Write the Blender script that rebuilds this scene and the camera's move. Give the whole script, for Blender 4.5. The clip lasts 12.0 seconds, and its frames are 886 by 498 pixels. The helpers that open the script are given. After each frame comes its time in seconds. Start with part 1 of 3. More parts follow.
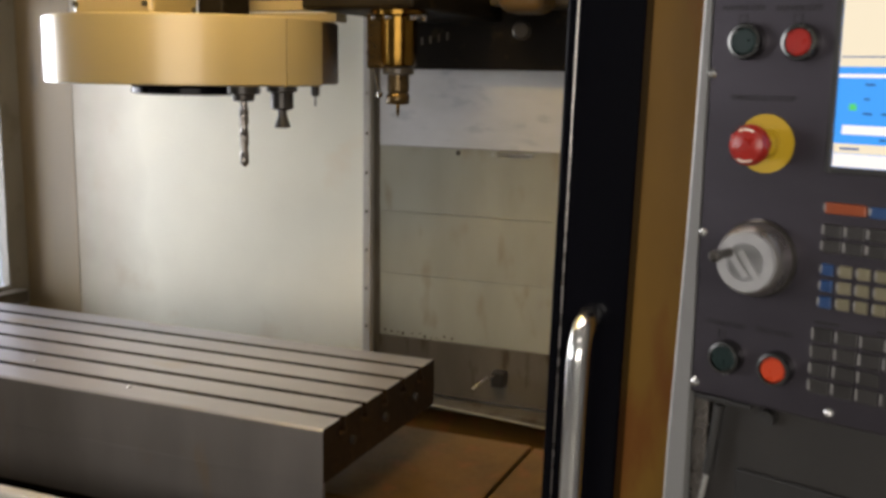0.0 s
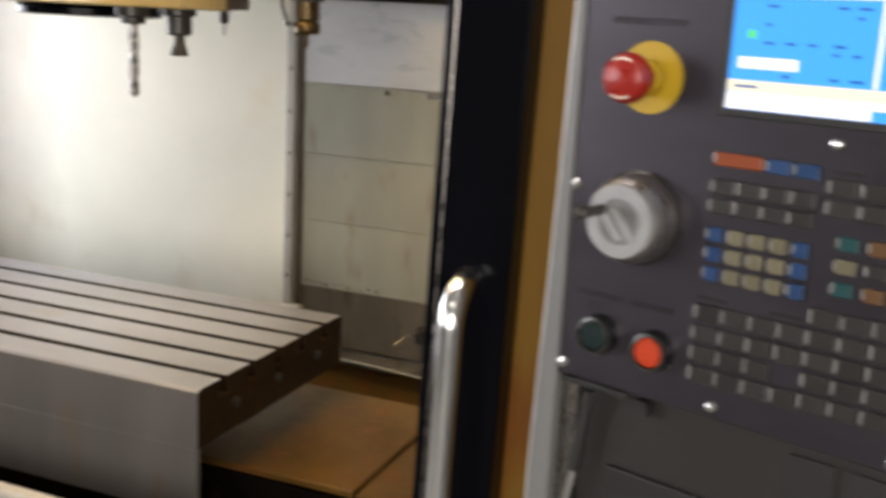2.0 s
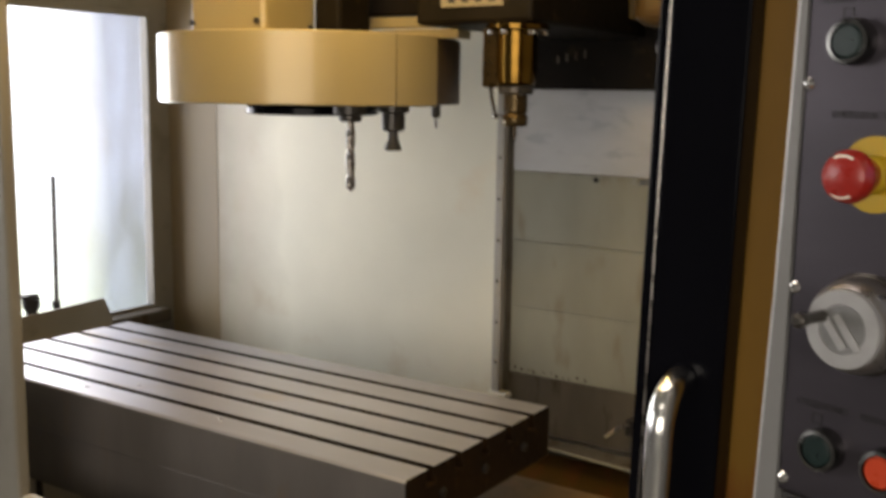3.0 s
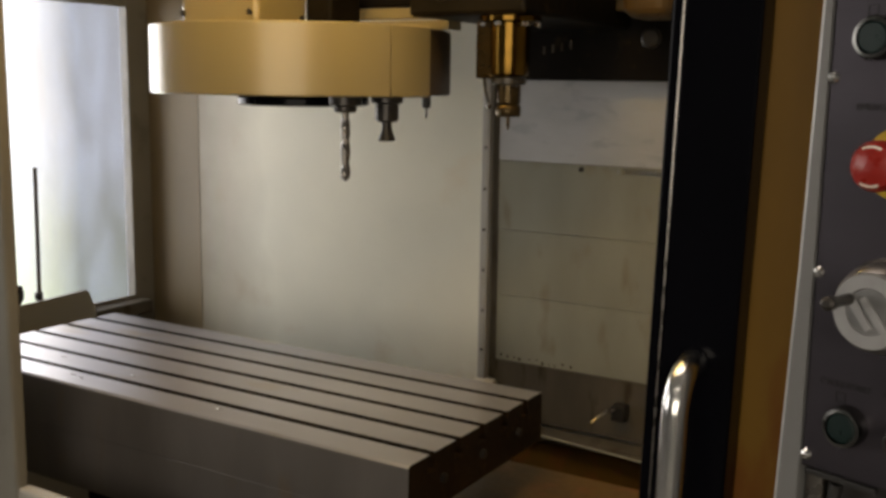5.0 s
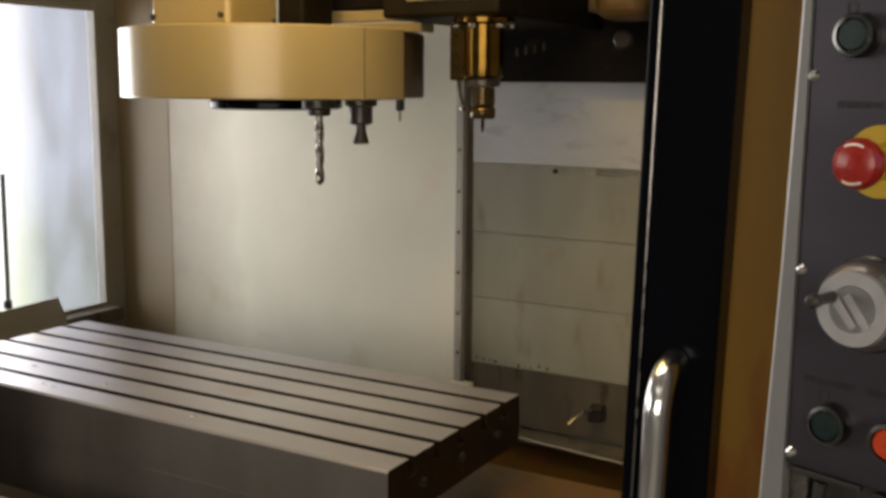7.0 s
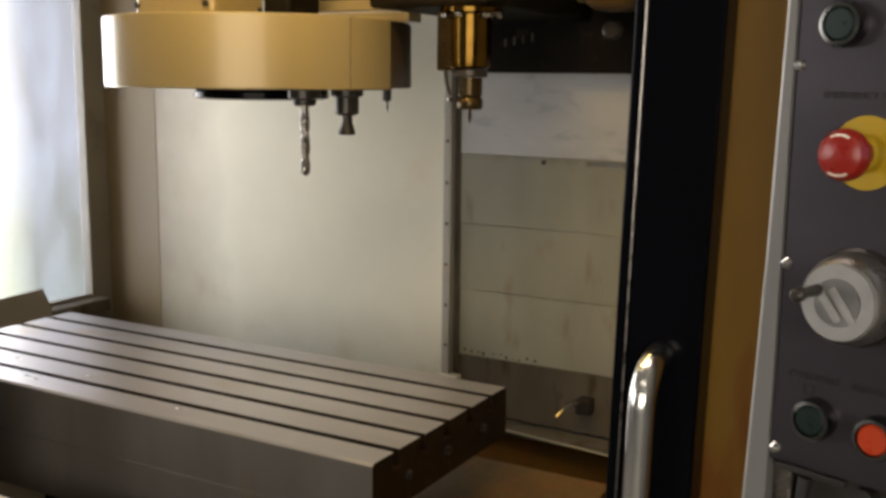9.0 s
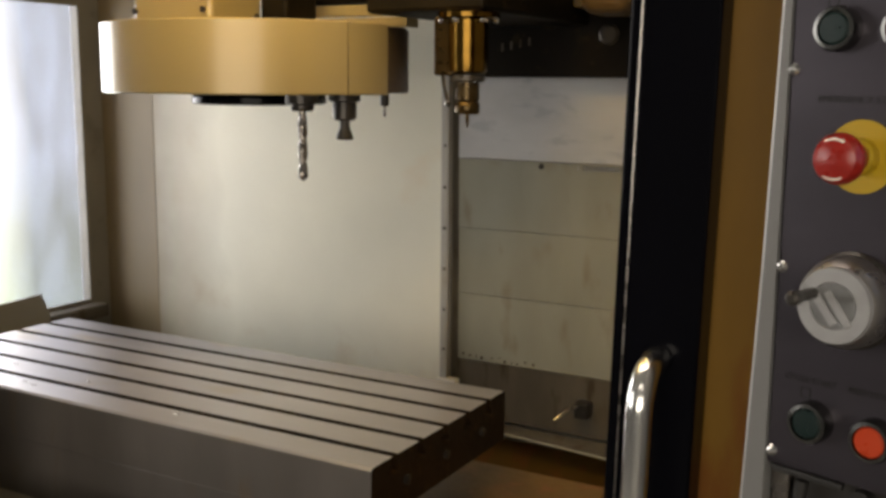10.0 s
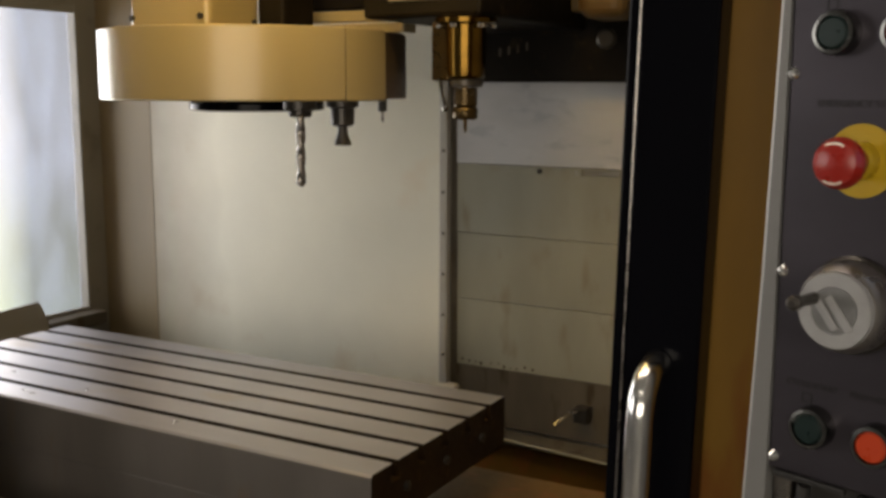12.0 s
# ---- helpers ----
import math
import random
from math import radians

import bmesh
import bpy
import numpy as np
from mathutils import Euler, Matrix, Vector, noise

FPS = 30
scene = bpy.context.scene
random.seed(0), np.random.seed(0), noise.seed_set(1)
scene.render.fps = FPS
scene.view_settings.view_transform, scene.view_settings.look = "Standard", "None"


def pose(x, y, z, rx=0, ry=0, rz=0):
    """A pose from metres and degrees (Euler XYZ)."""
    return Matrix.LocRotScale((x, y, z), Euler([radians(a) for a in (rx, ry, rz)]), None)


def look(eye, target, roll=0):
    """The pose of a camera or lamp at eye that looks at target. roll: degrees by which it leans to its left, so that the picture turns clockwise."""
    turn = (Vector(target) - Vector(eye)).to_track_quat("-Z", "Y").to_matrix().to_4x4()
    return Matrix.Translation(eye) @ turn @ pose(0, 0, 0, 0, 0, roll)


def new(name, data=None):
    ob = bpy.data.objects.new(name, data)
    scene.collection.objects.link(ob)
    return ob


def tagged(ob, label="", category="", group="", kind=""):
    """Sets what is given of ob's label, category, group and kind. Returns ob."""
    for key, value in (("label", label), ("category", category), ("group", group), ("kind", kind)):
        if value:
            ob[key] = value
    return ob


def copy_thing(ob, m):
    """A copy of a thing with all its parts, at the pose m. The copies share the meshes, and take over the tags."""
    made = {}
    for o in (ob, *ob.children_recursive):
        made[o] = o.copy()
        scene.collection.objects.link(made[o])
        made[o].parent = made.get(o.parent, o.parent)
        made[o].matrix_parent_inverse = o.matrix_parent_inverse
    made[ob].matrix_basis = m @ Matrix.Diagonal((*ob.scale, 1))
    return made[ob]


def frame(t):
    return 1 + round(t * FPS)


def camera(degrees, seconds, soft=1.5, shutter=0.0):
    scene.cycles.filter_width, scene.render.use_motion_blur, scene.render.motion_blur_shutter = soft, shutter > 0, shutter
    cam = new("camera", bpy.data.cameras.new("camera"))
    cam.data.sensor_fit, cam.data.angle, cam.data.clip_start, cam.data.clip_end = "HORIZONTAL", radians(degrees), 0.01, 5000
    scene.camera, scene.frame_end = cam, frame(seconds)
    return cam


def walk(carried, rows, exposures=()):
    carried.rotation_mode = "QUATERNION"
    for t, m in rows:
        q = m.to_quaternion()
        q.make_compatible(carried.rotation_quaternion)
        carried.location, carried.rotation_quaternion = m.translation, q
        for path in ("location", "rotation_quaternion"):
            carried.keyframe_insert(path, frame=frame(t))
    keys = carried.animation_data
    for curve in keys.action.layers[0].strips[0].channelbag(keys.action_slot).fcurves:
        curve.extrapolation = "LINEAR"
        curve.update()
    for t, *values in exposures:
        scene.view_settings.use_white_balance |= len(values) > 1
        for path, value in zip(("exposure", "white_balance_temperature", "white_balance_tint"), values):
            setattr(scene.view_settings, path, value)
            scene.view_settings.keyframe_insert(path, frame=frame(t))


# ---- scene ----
cam = camera(46.9, 12.0, soft=3.3, shutter=0.5)
PATH = [
    (0, (0.787, -1.388, 1.527), (0.027, 0.43, 1.184), 0.9),
    (0.5, (0.735, -1.276, 1.528), (-0.013, 0.552, 1.213), 1.1),
    (1, (0.728, -1.227, 1.531), (-0.081, 0.577, 1.231), 1.0),
    (1.5, (0.757, -1.219, 1.53), (-0.081, 0.568, 1.204), 1.4),
    (1.7, (0.78, -1.226, 1.513), (-0.057, 0.555, 1.156), 2.4),
    (1.8, (0.802, -1.216, 1.498), (-0.011, 0.572, 1.122), 3.3),
    (1.9, (0.824, -1.204, 1.49), (0.062, 0.602, 1.097), 3.8),
    (2, (0.838, -1.191, 1.502), (0.13, 0.628, 1.062), 3.1),
    (2.1, (0.85, -1.172, 1.494), (0.159, 0.653, 1.054), 2.9),
    (2.2, (0.856, -1.166, 1.494), (0.178, 0.66, 1.04), 2.4),
    (2.3, (0.863, -1.157, 1.5), (0.18, 0.661, 1.022), 1.2),
    (2.4, (0.87, -1.149, 1.501), (0.162, 0.658, 1.019), 0.6),
    (2.5, (0.872, -1.149, 1.512), (0.115, 0.639, 1.032), -0.2),
    (2.6, (0.87, -1.149, 1.512), (0.032, 0.613, 1.074), -0.8),
    (2.7, (0.862, -1.148, 1.516), (-0.065, 0.578, 1.115), -1.3),
    (2.8, (0.855, -1.161, 1.526), (-0.155, 0.526, 1.158), -1.1),
    (2.9, (0.848, -1.175, 1.529), (-0.216, 0.487, 1.202), -0.4),
    (3, (0.836, -1.176, 1.518), (-0.252, 0.474, 1.217), 0.9),
    (3.2, (0.838, -1.191, 1.515), (-0.27, 0.453, 1.253), 1.4),
    (4.8, (0.809, -1.225, 1.517), (-0.227, 0.456, 1.197), 1.0),
    (5, (0.8, -1.227, 1.52), (-0.225, 0.46, 1.2), 0.9),
    (5.5, (0.793, -1.234, 1.52), (-0.234, 0.457, 1.226), 0.8),
    (6, (0.791, -1.233, 1.518), (-0.206, 0.475, 1.219), 0.7),
    (6.5, (0.79, -1.233, 1.519), (-0.198, 0.48, 1.218), 0.6),
    (7, (0.789, -1.225, 1.518), (-0.188, 0.491, 1.205), 0.5),
    (9, (0.79, -1.209, 1.516), (-0.171, 0.513, 1.187), 0.7),
    (9.5, (0.791, -1.209, 1.516), (-0.168, 0.515, 1.19), 0.6),
    (10, (0.792, -1.211, 1.517), (-0.167, 0.514, 1.196), 0.5),
    (10.5, (0.792, -1.212, 1.517), (-0.168, 0.513, 1.202), 0.4),
    (11, (0.791, -1.211, 1.516), (-0.168, 0.516, 1.201), 0.4),
    (11.5, (0.79, -1.207, 1.516), (-0.166, 0.521, 1.203), 0.3),
    (12, (0.79, -1.209, 1.518), (-0.167, 0.519, 1.206), 0.2),
]
EXPOSURES = [(0.0, 0.11, 6700, 15), (0.6, 0.53, 6700, 15), (1.5, 0.83, 6300, 13), (2.0, 0.54, 6600, 15), (2.5, 0.44, 6900, 15), (3.0, -0.11, 7100, 15), (3.3, -0.51, 7300, 14), (5.5, -0.66, 7400, 14), (7.0, -0.31, 7300, 14), (9.0, -0.21, 7300, 14), (11.6, -0.21, 7300, 14), (12.0, -0.49, 7400, 14)]
walk(cam, [(t, look(eye, target, roll)) for t, eye, target, roll in PATH], EXPOSURES)

# ---- world and lights ----
world = bpy.data.worlds.new("world")
scene.world = world
world.use_nodes = True
wn = world.node_tree.nodes
sky = wn.new("ShaderNodeTexSky")
sky.sky_type, sky.sun_disc, sky.sun_elevation, sky.sun_rotation = "NISHITA", False, radians(35), radians(270)
world.node_tree.links.new(sky.outputs[0], wn["Background"].inputs[0])
wn["Background"].inputs[1].default_value = 0.1


def area_lamp(name, place, target, size, size_y, watts, colour):
    data = bpy.data.lights.new(name, "AREA")
    data.shape, data.size, data.size_y, data.energy, data.color = "RECTANGLE", size, size_y, watts, colour
    ob = new(name, data)
    ob.matrix_world = look(place, target)
    return ob


area_lamp("work_lamp_light", (-0.18, -0.06, 2.045), (-0.30, 0.40, 1.45), 0.80, 0.05, 9.0, (1.0, 0.68, 0.19))
sky_lamp = area_lamp("machine_window_light", (0, 0, 0), (1, 0, 0), 1.10, 1.30, 29.0, (0.86, 0.92, 1.0))
sky_lamp.matrix_world = Matrix(((0, 0, -1, -2.15), (-1, 0, 0, 0.48), (0, 1, 0, 1.45), (0, 0, 0, 1)))
# Two unseen ceiling lamps, added to fill the room and the machine
area_lamp("ceiling_fill_light", (0.6, -2.3, 3.05), (0.6, -2.3, 0.0), 1.5, 0.25, 5.0, (1.0, 0.95, 0.88))
area_lamp("overhead_fill_light", (-0.10, -0.32, 3.05), (-0.10, -0.32, 0.0), 1.5, 0.25, 11.5, (1.0, 0.93, 0.85))

# Front fill in an unseen south window, added to even the back wall
south_lamp = area_lamp("front_fill_light", (0, 0, 0), (1, 0, 0), 3.2, 1.5, 62.0, (1.0, 0.97, 0.88))
south_lamp.matrix_world = look((1.8, -4.02, 1.70), (1.8, 0.0, 1.70))
# Side fill in an unseen window, added to light the pendant from the left
side_lamp = area_lamp("side_fill_light", (0, 0, 0), (1, 0, 0), 2.1, 1.5, 7.0, (1.0, 0.97, 0.92))
side_lamp.matrix_world = look((-3.42, -2.35, 1.70), (0.0, -2.35, 1.70))

# ---- materials ----


def material(name, colour, rough=0.5, metal=0.0, vary=0.15, scale=6.0, fine=90.0, bump=0.05, stain=None, stain_at=0.6, stretch=(1, 1, 1), coat=0.0, spread=0.12, per_object=0.0):
    """A painted, metal or plastic surface with broad and fine variation, stains and fine relief."""
    m = bpy.data.materials.new(name)
    m.use_nodes = True
    n, l = m.node_tree.nodes, m.node_tree.links
    b = n["Principled BSDF"]
    b.inputs["Metallic"].default_value = metal
    b.inputs["Coat Weight"].default_value = coat
    geo = n.new("ShaderNodeNewGeometry")
    mp = n.new("ShaderNodeMapping")
    mp.inputs["Scale"].default_value = stretch
    l.new(geo.outputs["Position"], mp.inputs["Vector"])

    def noise_node(s, detail):
        t = n.new("ShaderNodeTexNoise")
        t.inputs["Scale"].default_value, t.inputs["Detail"].default_value = s, detail
        l.new(mp.outputs[0], t.inputs["Vector"])
        return t

    broad, grain = noise_node(scale, 5), noise_node(fine, 3)
    ramp = n.new("ShaderNodeMapRange")
    ramp.inputs["From Min"].default_value, ramp.inputs["From Max"].default_value = 0.3, 0.7
    ramp.inputs["To Min"].default_value, ramp.inputs["To Max"].default_value = 1 - vary, 1 + vary * 0.5
    l.new(broad.outputs["Fac"], ramp.inputs["Value"])
    mul = n.new("ShaderNodeVectorMath")
    mul.operation = "SCALE"
    mul.inputs[0].default_value = colour
    l.new(ramp.outputs[0], mul.inputs["Scale"])
    out = mul.outputs[0]
    if per_object:
        info = n.new("ShaderNodeObjectInfo")
        r2 = n.new("ShaderNodeMapRange")
        r2.inputs["To Min"].default_value, r2.inputs["To Max"].default_value = 1 - per_object, 1 + per_object
        l.new(info.outputs["Random"], r2.inputs["Value"])
        mul2 = n.new("ShaderNodeVectorMath")
        mul2.operation = "SCALE"
        l.new(out, mul2.inputs[0])
        l.new(r2.outputs[0], mul2.inputs["Scale"])
        out = mul2.outputs[0]
    if stain:
        spots = noise_node(scale * 2.3, 6)
        r3 = n.new("ShaderNodeMapRange")
        r3.inputs["From Min"].default_value, r3.inputs["From Max"].default_value = stain_at, stain_at + 0.12
        l.new(spots.outputs["Fac"], r3.inputs["Value"])
        mix = n.new("ShaderNodeMix")
        mix.data_type = "RGBA"
        l.new(r3.outputs[0], mix.inputs["Factor"])
        l.new(out, mix.inputs["A"])
        mix.inputs["B"].default_value = (*stain, 1)
        out = mix.outputs["Result"]
    l.new(out, b.inputs["Base Color"])
    rr = n.new("ShaderNodeMapRange")
    rr.inputs["To Min"].default_value, rr.inputs["To Max"].default_value = max(0.02, rough - spread), min(1, rough + spread)
    l.new(grain.outputs["Fac"], rr.inputs["Value"])
    l.new(rr.outputs[0], b.inputs["Roughness"])
    if bump:
        bp = n.new("ShaderNodeBump")
        bp.inputs["Strength"].default_value, bp.inputs["Distance"].default_value = bump, 0.002
        l.new(grain.outputs["Fac"], bp.inputs["Height"])
        l.new(bp.outputs[0], b.inputs["Normal"])
    return m


def glow(name, colour, strength):
    m = bpy.data.materials.new(name)
    m.use_nodes = True
    b = m.node_tree.nodes["Principled BSDF"]
    b.inputs["Base Color"].default_value = (0.02, 0.02, 0.02, 1)
    b.inputs["Roughness"].default_value = 0.25
    b.inputs["Emission Color"].default_value = (*colour, 1)
    b.inputs["Emission Strength"].default_value = strength
    return m


CREAM = material("cream_paint", (0.31, 0.25, 0.135), 0.36, 0.2, vary=0.10, scale=4, bump=0.0, spread=0.0, coat=1.0, stretch=(1, 1, 0.2))
CREAM.node_tree.nodes["Principled BSDF"].inputs["Coat Roughness"].default_value = 0.08
CREAM.node_tree.nodes["Principled BSDF"].inputs["Coat IOR"].default_value = 1.22
SHEET = material("off_white_sheet", (0.80, 0.765, 0.66), 0.42, vary=0.10, scale=2.5, bump=0.03, stain=(0.67, 0.61, 0.49), stain_at=0.60)
PANEL = material("stained_shaded_sheet", (0.79, 0.77, 0.65), 0.42, vary=0.10, scale=2.5, bump=0.03, stain=(0.72, 0.66, 0.53), stain_at=0.60)
# Brown corner shade put into the colour, growing towards the left edge
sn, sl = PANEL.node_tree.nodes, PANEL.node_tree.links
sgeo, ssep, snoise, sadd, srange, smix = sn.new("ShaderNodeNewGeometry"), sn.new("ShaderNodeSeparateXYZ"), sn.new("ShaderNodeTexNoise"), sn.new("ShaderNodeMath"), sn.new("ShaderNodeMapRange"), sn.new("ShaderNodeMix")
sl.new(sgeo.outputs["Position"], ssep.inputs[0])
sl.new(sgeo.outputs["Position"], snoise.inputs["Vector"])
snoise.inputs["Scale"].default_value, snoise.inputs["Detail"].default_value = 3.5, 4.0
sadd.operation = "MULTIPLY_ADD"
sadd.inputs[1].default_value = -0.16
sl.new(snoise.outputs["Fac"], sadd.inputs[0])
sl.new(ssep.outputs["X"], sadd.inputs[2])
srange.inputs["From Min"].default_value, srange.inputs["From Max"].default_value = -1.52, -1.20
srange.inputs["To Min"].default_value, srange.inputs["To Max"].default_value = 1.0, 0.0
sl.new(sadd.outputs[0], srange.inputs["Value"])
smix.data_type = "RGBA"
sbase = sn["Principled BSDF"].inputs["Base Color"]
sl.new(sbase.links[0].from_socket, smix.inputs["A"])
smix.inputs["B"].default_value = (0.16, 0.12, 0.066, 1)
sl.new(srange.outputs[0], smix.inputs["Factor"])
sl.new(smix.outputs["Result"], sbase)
# Corner sheet is brown all over, with darker blotches
CORNER = material("brown_corner_sheet", (0.20, 0.152, 0.085), 0.5, vary=0.24, scale=4, stretch=(1, 1, 0.25), stain=(0.15, 0.12, 0.08), stain_at=0.6)
GREYSHEET = material("grey_painted_sheet", (0.40, 0.38, 0.34), 0.45, vary=0.12, scale=4, stain=(0.34, 0.31, 0.26), stain_at=0.62, per_object=0.06)
# Grey sheet paint darkened to offset strong lamp light on these sheets
ENDSHEET = material("darkened_end_sheet", (0.21, 0.195, 0.165), 0.45, vary=0.15, scale=4, stain=(0.16, 0.145, 0.115), stain_at=0.58)
REARSHEET = material("pale_grey_cover", (0.29, 0.285, 0.23), 0.42, vary=0.2, scale=4, stretch=(1.6, 1, 0.6), stain=(0.22, 0.195, 0.145), stain_at=0.57, per_object=0.06)
# Dark blotchy grey for the lowest cover sheet, ledges, groove and print
DARKSHEET = material("dark_grey_sheet", (0.095, 0.082, 0.062), 0.5, vary=0.3, scale=6, stretch=(2, 1, 0.5), stain=(0.05, 0.034, 0.017), stain_at=0.55, per_object=0.06)
DARKSHEET.node_tree.nodes["Principled BSDF"].inputs["Specular IOR Level"].default_value = 0.25
BLUESHEET = material("worn_pale_sheet", (0.47, 0.48, 0.49), 0.4, vary=0.12, scale=6, stretch=(1, 1, 2.5), stain=(0.38, 0.39, 0.41), stain_at=0.56)
DOORBLACK = material("gloss_black_paint", (0.003, 0.003, 0.0045), 0.16, vary=0.1, bump=0.0, spread=0.03)
DOORBLACK.node_tree.nodes["Principled BSDF"].inputs["Specular IOR Level"].default_value = 0.07
BLACK = material("black_plastic", (0.02, 0.019, 0.018), 0.45, vary=0.2)
DARKIRON = material("oily_dark_casting", (0.008, 0.006, 0.004), 0.55, vary=0.35, scale=12, bump=0.1, stain=(0.024, 0.017, 0.008))
DARKIRON.node_tree.nodes["Principled BSDF"].inputs["Specular IOR Level"].default_value = 0.08
DARKBROWN = material("shade_and_rust_brown", (0.055, 0.036, 0.018), 0.4, vary=0.2, scale=12)
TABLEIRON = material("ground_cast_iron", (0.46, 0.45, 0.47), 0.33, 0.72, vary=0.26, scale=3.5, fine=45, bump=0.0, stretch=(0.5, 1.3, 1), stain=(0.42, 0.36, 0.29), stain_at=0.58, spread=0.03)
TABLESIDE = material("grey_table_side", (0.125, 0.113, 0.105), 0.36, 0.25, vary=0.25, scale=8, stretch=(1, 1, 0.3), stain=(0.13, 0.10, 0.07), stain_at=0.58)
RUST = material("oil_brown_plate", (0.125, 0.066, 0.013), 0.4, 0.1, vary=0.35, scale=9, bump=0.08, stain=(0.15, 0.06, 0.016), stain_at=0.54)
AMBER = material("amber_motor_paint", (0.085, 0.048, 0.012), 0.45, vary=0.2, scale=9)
# Near-black iron: shade of the table end and slots put into colour
ENDIRON = material("shaded_oily_table_end", (0.022, 0.012, 0.005), 0.45, 0.2, vary=0.4, scale=14, bump=0.15, stain=(0.05, 0.026, 0.009), stain_at=0.58)
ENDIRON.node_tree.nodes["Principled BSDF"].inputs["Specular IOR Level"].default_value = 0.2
CHROME = material("polished_chrome", (0.74, 0.74, 0.73), 0.20, 1.0, vary=0.04, bump=0.0, spread=0.04)
SLEEVE = material("worn_chrome_sleeve", (0.16, 0.16, 0.155), 0.24, 1.0, vary=0.1, bump=0.0)
STEEL = material("tool_steel", (0.24, 0.22, 0.20), 0.28, 1.0, vary=0.15, scale=30)
BRONZEDARK = material("oily_bronze_block", (0.05, 0.03, 0.008), 0.3, 0.8, vary=0.3, scale=20)
BRONZE = material("oily_spindle_steel", (0.13, 0.072, 0.015), 0.16, 1.0, vary=0.25, scale=20)
OILSTEEL = material("oil_filmed_steel", (0.06, 0.04, 0.016), 0.3, 0.8, vary=0.3, scale=30)
DARKSTEEL = material("black_oxide_steel", (0.05, 0.045, 0.04), 0.35, 0.6, vary=0.3, scale=30)
BRUSHED = material("dark_brushed_panel", (0.064, 0.057, 0.068), 0.34, 0.65, vary=0.35, scale=5, fine=40, bump=0.0, stretch=(0.6, 1, 1.6), spread=0.04)
CASING = material("light_grey_casing", (0.17, 0.17, 0.167), 0.4, vary=0.06, scale=5, bump=0.05)
# Vertical streaks in the stain colour paint the sheet's soft reflections
FRONT = material("tan_front_sheet", (0.24, 0.125, 0.018), 0.45, vary=0.26, scale=7, stretch=(1, 1, 0.25), bump=0.03, stain=(0.20, 0.075, 0.012), stain_at=0.55)
FRONT.node_tree.nodes["Principled BSDF"].inputs["Specular IOR Level"].default_value = 0.2
RED = material("red_plastic", (0.30, 0.014, 0.008), 0.3, vary=0.08, bump=0.0, coat=0.1)
ORANGERED = material("orange_red_plastic", (0.50, 0.05, 0.014), 0.3, vary=0.08, bump=0.0)
YELLOW = material("yellow_plastic", (0.46, 0.30, 0.014), 0.4, vary=0.08, bump=0.0)
GREEN = material("dark_green_plastic", (0.005, 0.017, 0.016), 0.3, vary=0.15, bump=0.0, coat=0.1)
DRUM = material("satin_drum_metal", (0.30, 0.28, 0.27), 0.3, 0.85, vary=0.12, scale=30, bump=0.03)
DIALRIM = material("pale_dial_metal", (0.34, 0.34, 0.34), 0.4, 0.2, vary=0.10, scale=60, bump=0.04)
ALU = material("turned_aluminium", (0.54, 0.54, 0.54), 0.35, 0.35, vary=0.08, scale=40, bump=0.03)
DIALDARK = material("grey_dial_face", (0.24, 0.24, 0.24), 0.35, 0.5, vary=0.2, scale=60)
KEYGREY = material("grey_key", (0.024, 0.022, 0.021), 0.35, vary=0.12, bump=0.0, per_object=0.2)
KEYBLUE = material("blue_key", (0.012, 0.045, 0.13), 0.35, vary=0.12, bump=0.0, per_object=0.15)
KEYCREAM = material("cream_key", (0.135, 0.12, 0.075), 0.35, vary=0.12, bump=0.0, per_object=0.15)
KEYORANGE = material("orange_key", (0.24, 0.05, 0.013), 0.35, vary=0.12, bump=0.0)
KEYTEAL = material("teal_key", (0.010, 0.055, 0.058), 0.35, vary=0.12, bump=0.0)
KEYBROWN = material("brown_key", (0.11, 0.055, 0.022), 0.35, vary=0.12, bump=0.0)
KEYEDGE = material("clear_key_rim", (0.45, 0.44, 0.43), 0.2, 0.5, vary=0.1, bump=0.0)
INK = material("dark_print", (0.008, 0.007, 0.007), 0.5, vary=0.1, bump=0.0)
PLATE = material("pale_label_plate", (0.24, 0.21, 0.145), 0.4, vary=0.1, scale=20)
CONCRETE = material("concrete_floor", (0.24, 0.23, 0.21), 0.7, vary=0.25, scale=2, stain=(0.15, 0.14, 0.12))
PLASTER = material("painted_wall", (0.26, 0.26, 0.25), 0.8, vary=0.1, scale=1.5)
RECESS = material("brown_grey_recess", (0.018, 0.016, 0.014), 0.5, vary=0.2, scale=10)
SCREENBLUE = glow("screen_blue", (0.035, 0.36, 1.0), 0.95)
SCREENWHITE = glow("screen_white", (1.0, 0.97, 0.93), 0.95)
SCREENCREAM = glow("screen_cream", (1.0, 0.90, 0.66), 0.85)
SCREENTEXT = glow("screen_dark_text", (0.02, 0.15, 0.5), 0.6)
SCREENGREEN = glow("screen_green", (0.1, 0.9, 0.2), 0.7)
DAYLIGHT = glow("daylight", (0.92, 0.96, 1.0), 3.2)
dn, dl = DAYLIGHT.node_tree.nodes, DAYLIGHT.node_tree.links
dgeo, dsep, drange, dnoise, dadd = dn.new("ShaderNodeNewGeometry"), dn.new("ShaderNodeSeparateXYZ"), dn.new("ShaderNodeMapRange"), dn.new("ShaderNodeTexNoise"), dn.new("ShaderNodeMath")
dl.new(dgeo.outputs["Position"], dsep.inputs[0])
dl.new(dgeo.outputs["Position"], dnoise.inputs["Vector"])
dnoise.inputs["Scale"].default_value = 0.9
dadd.operation = "MULTIPLY_ADD"
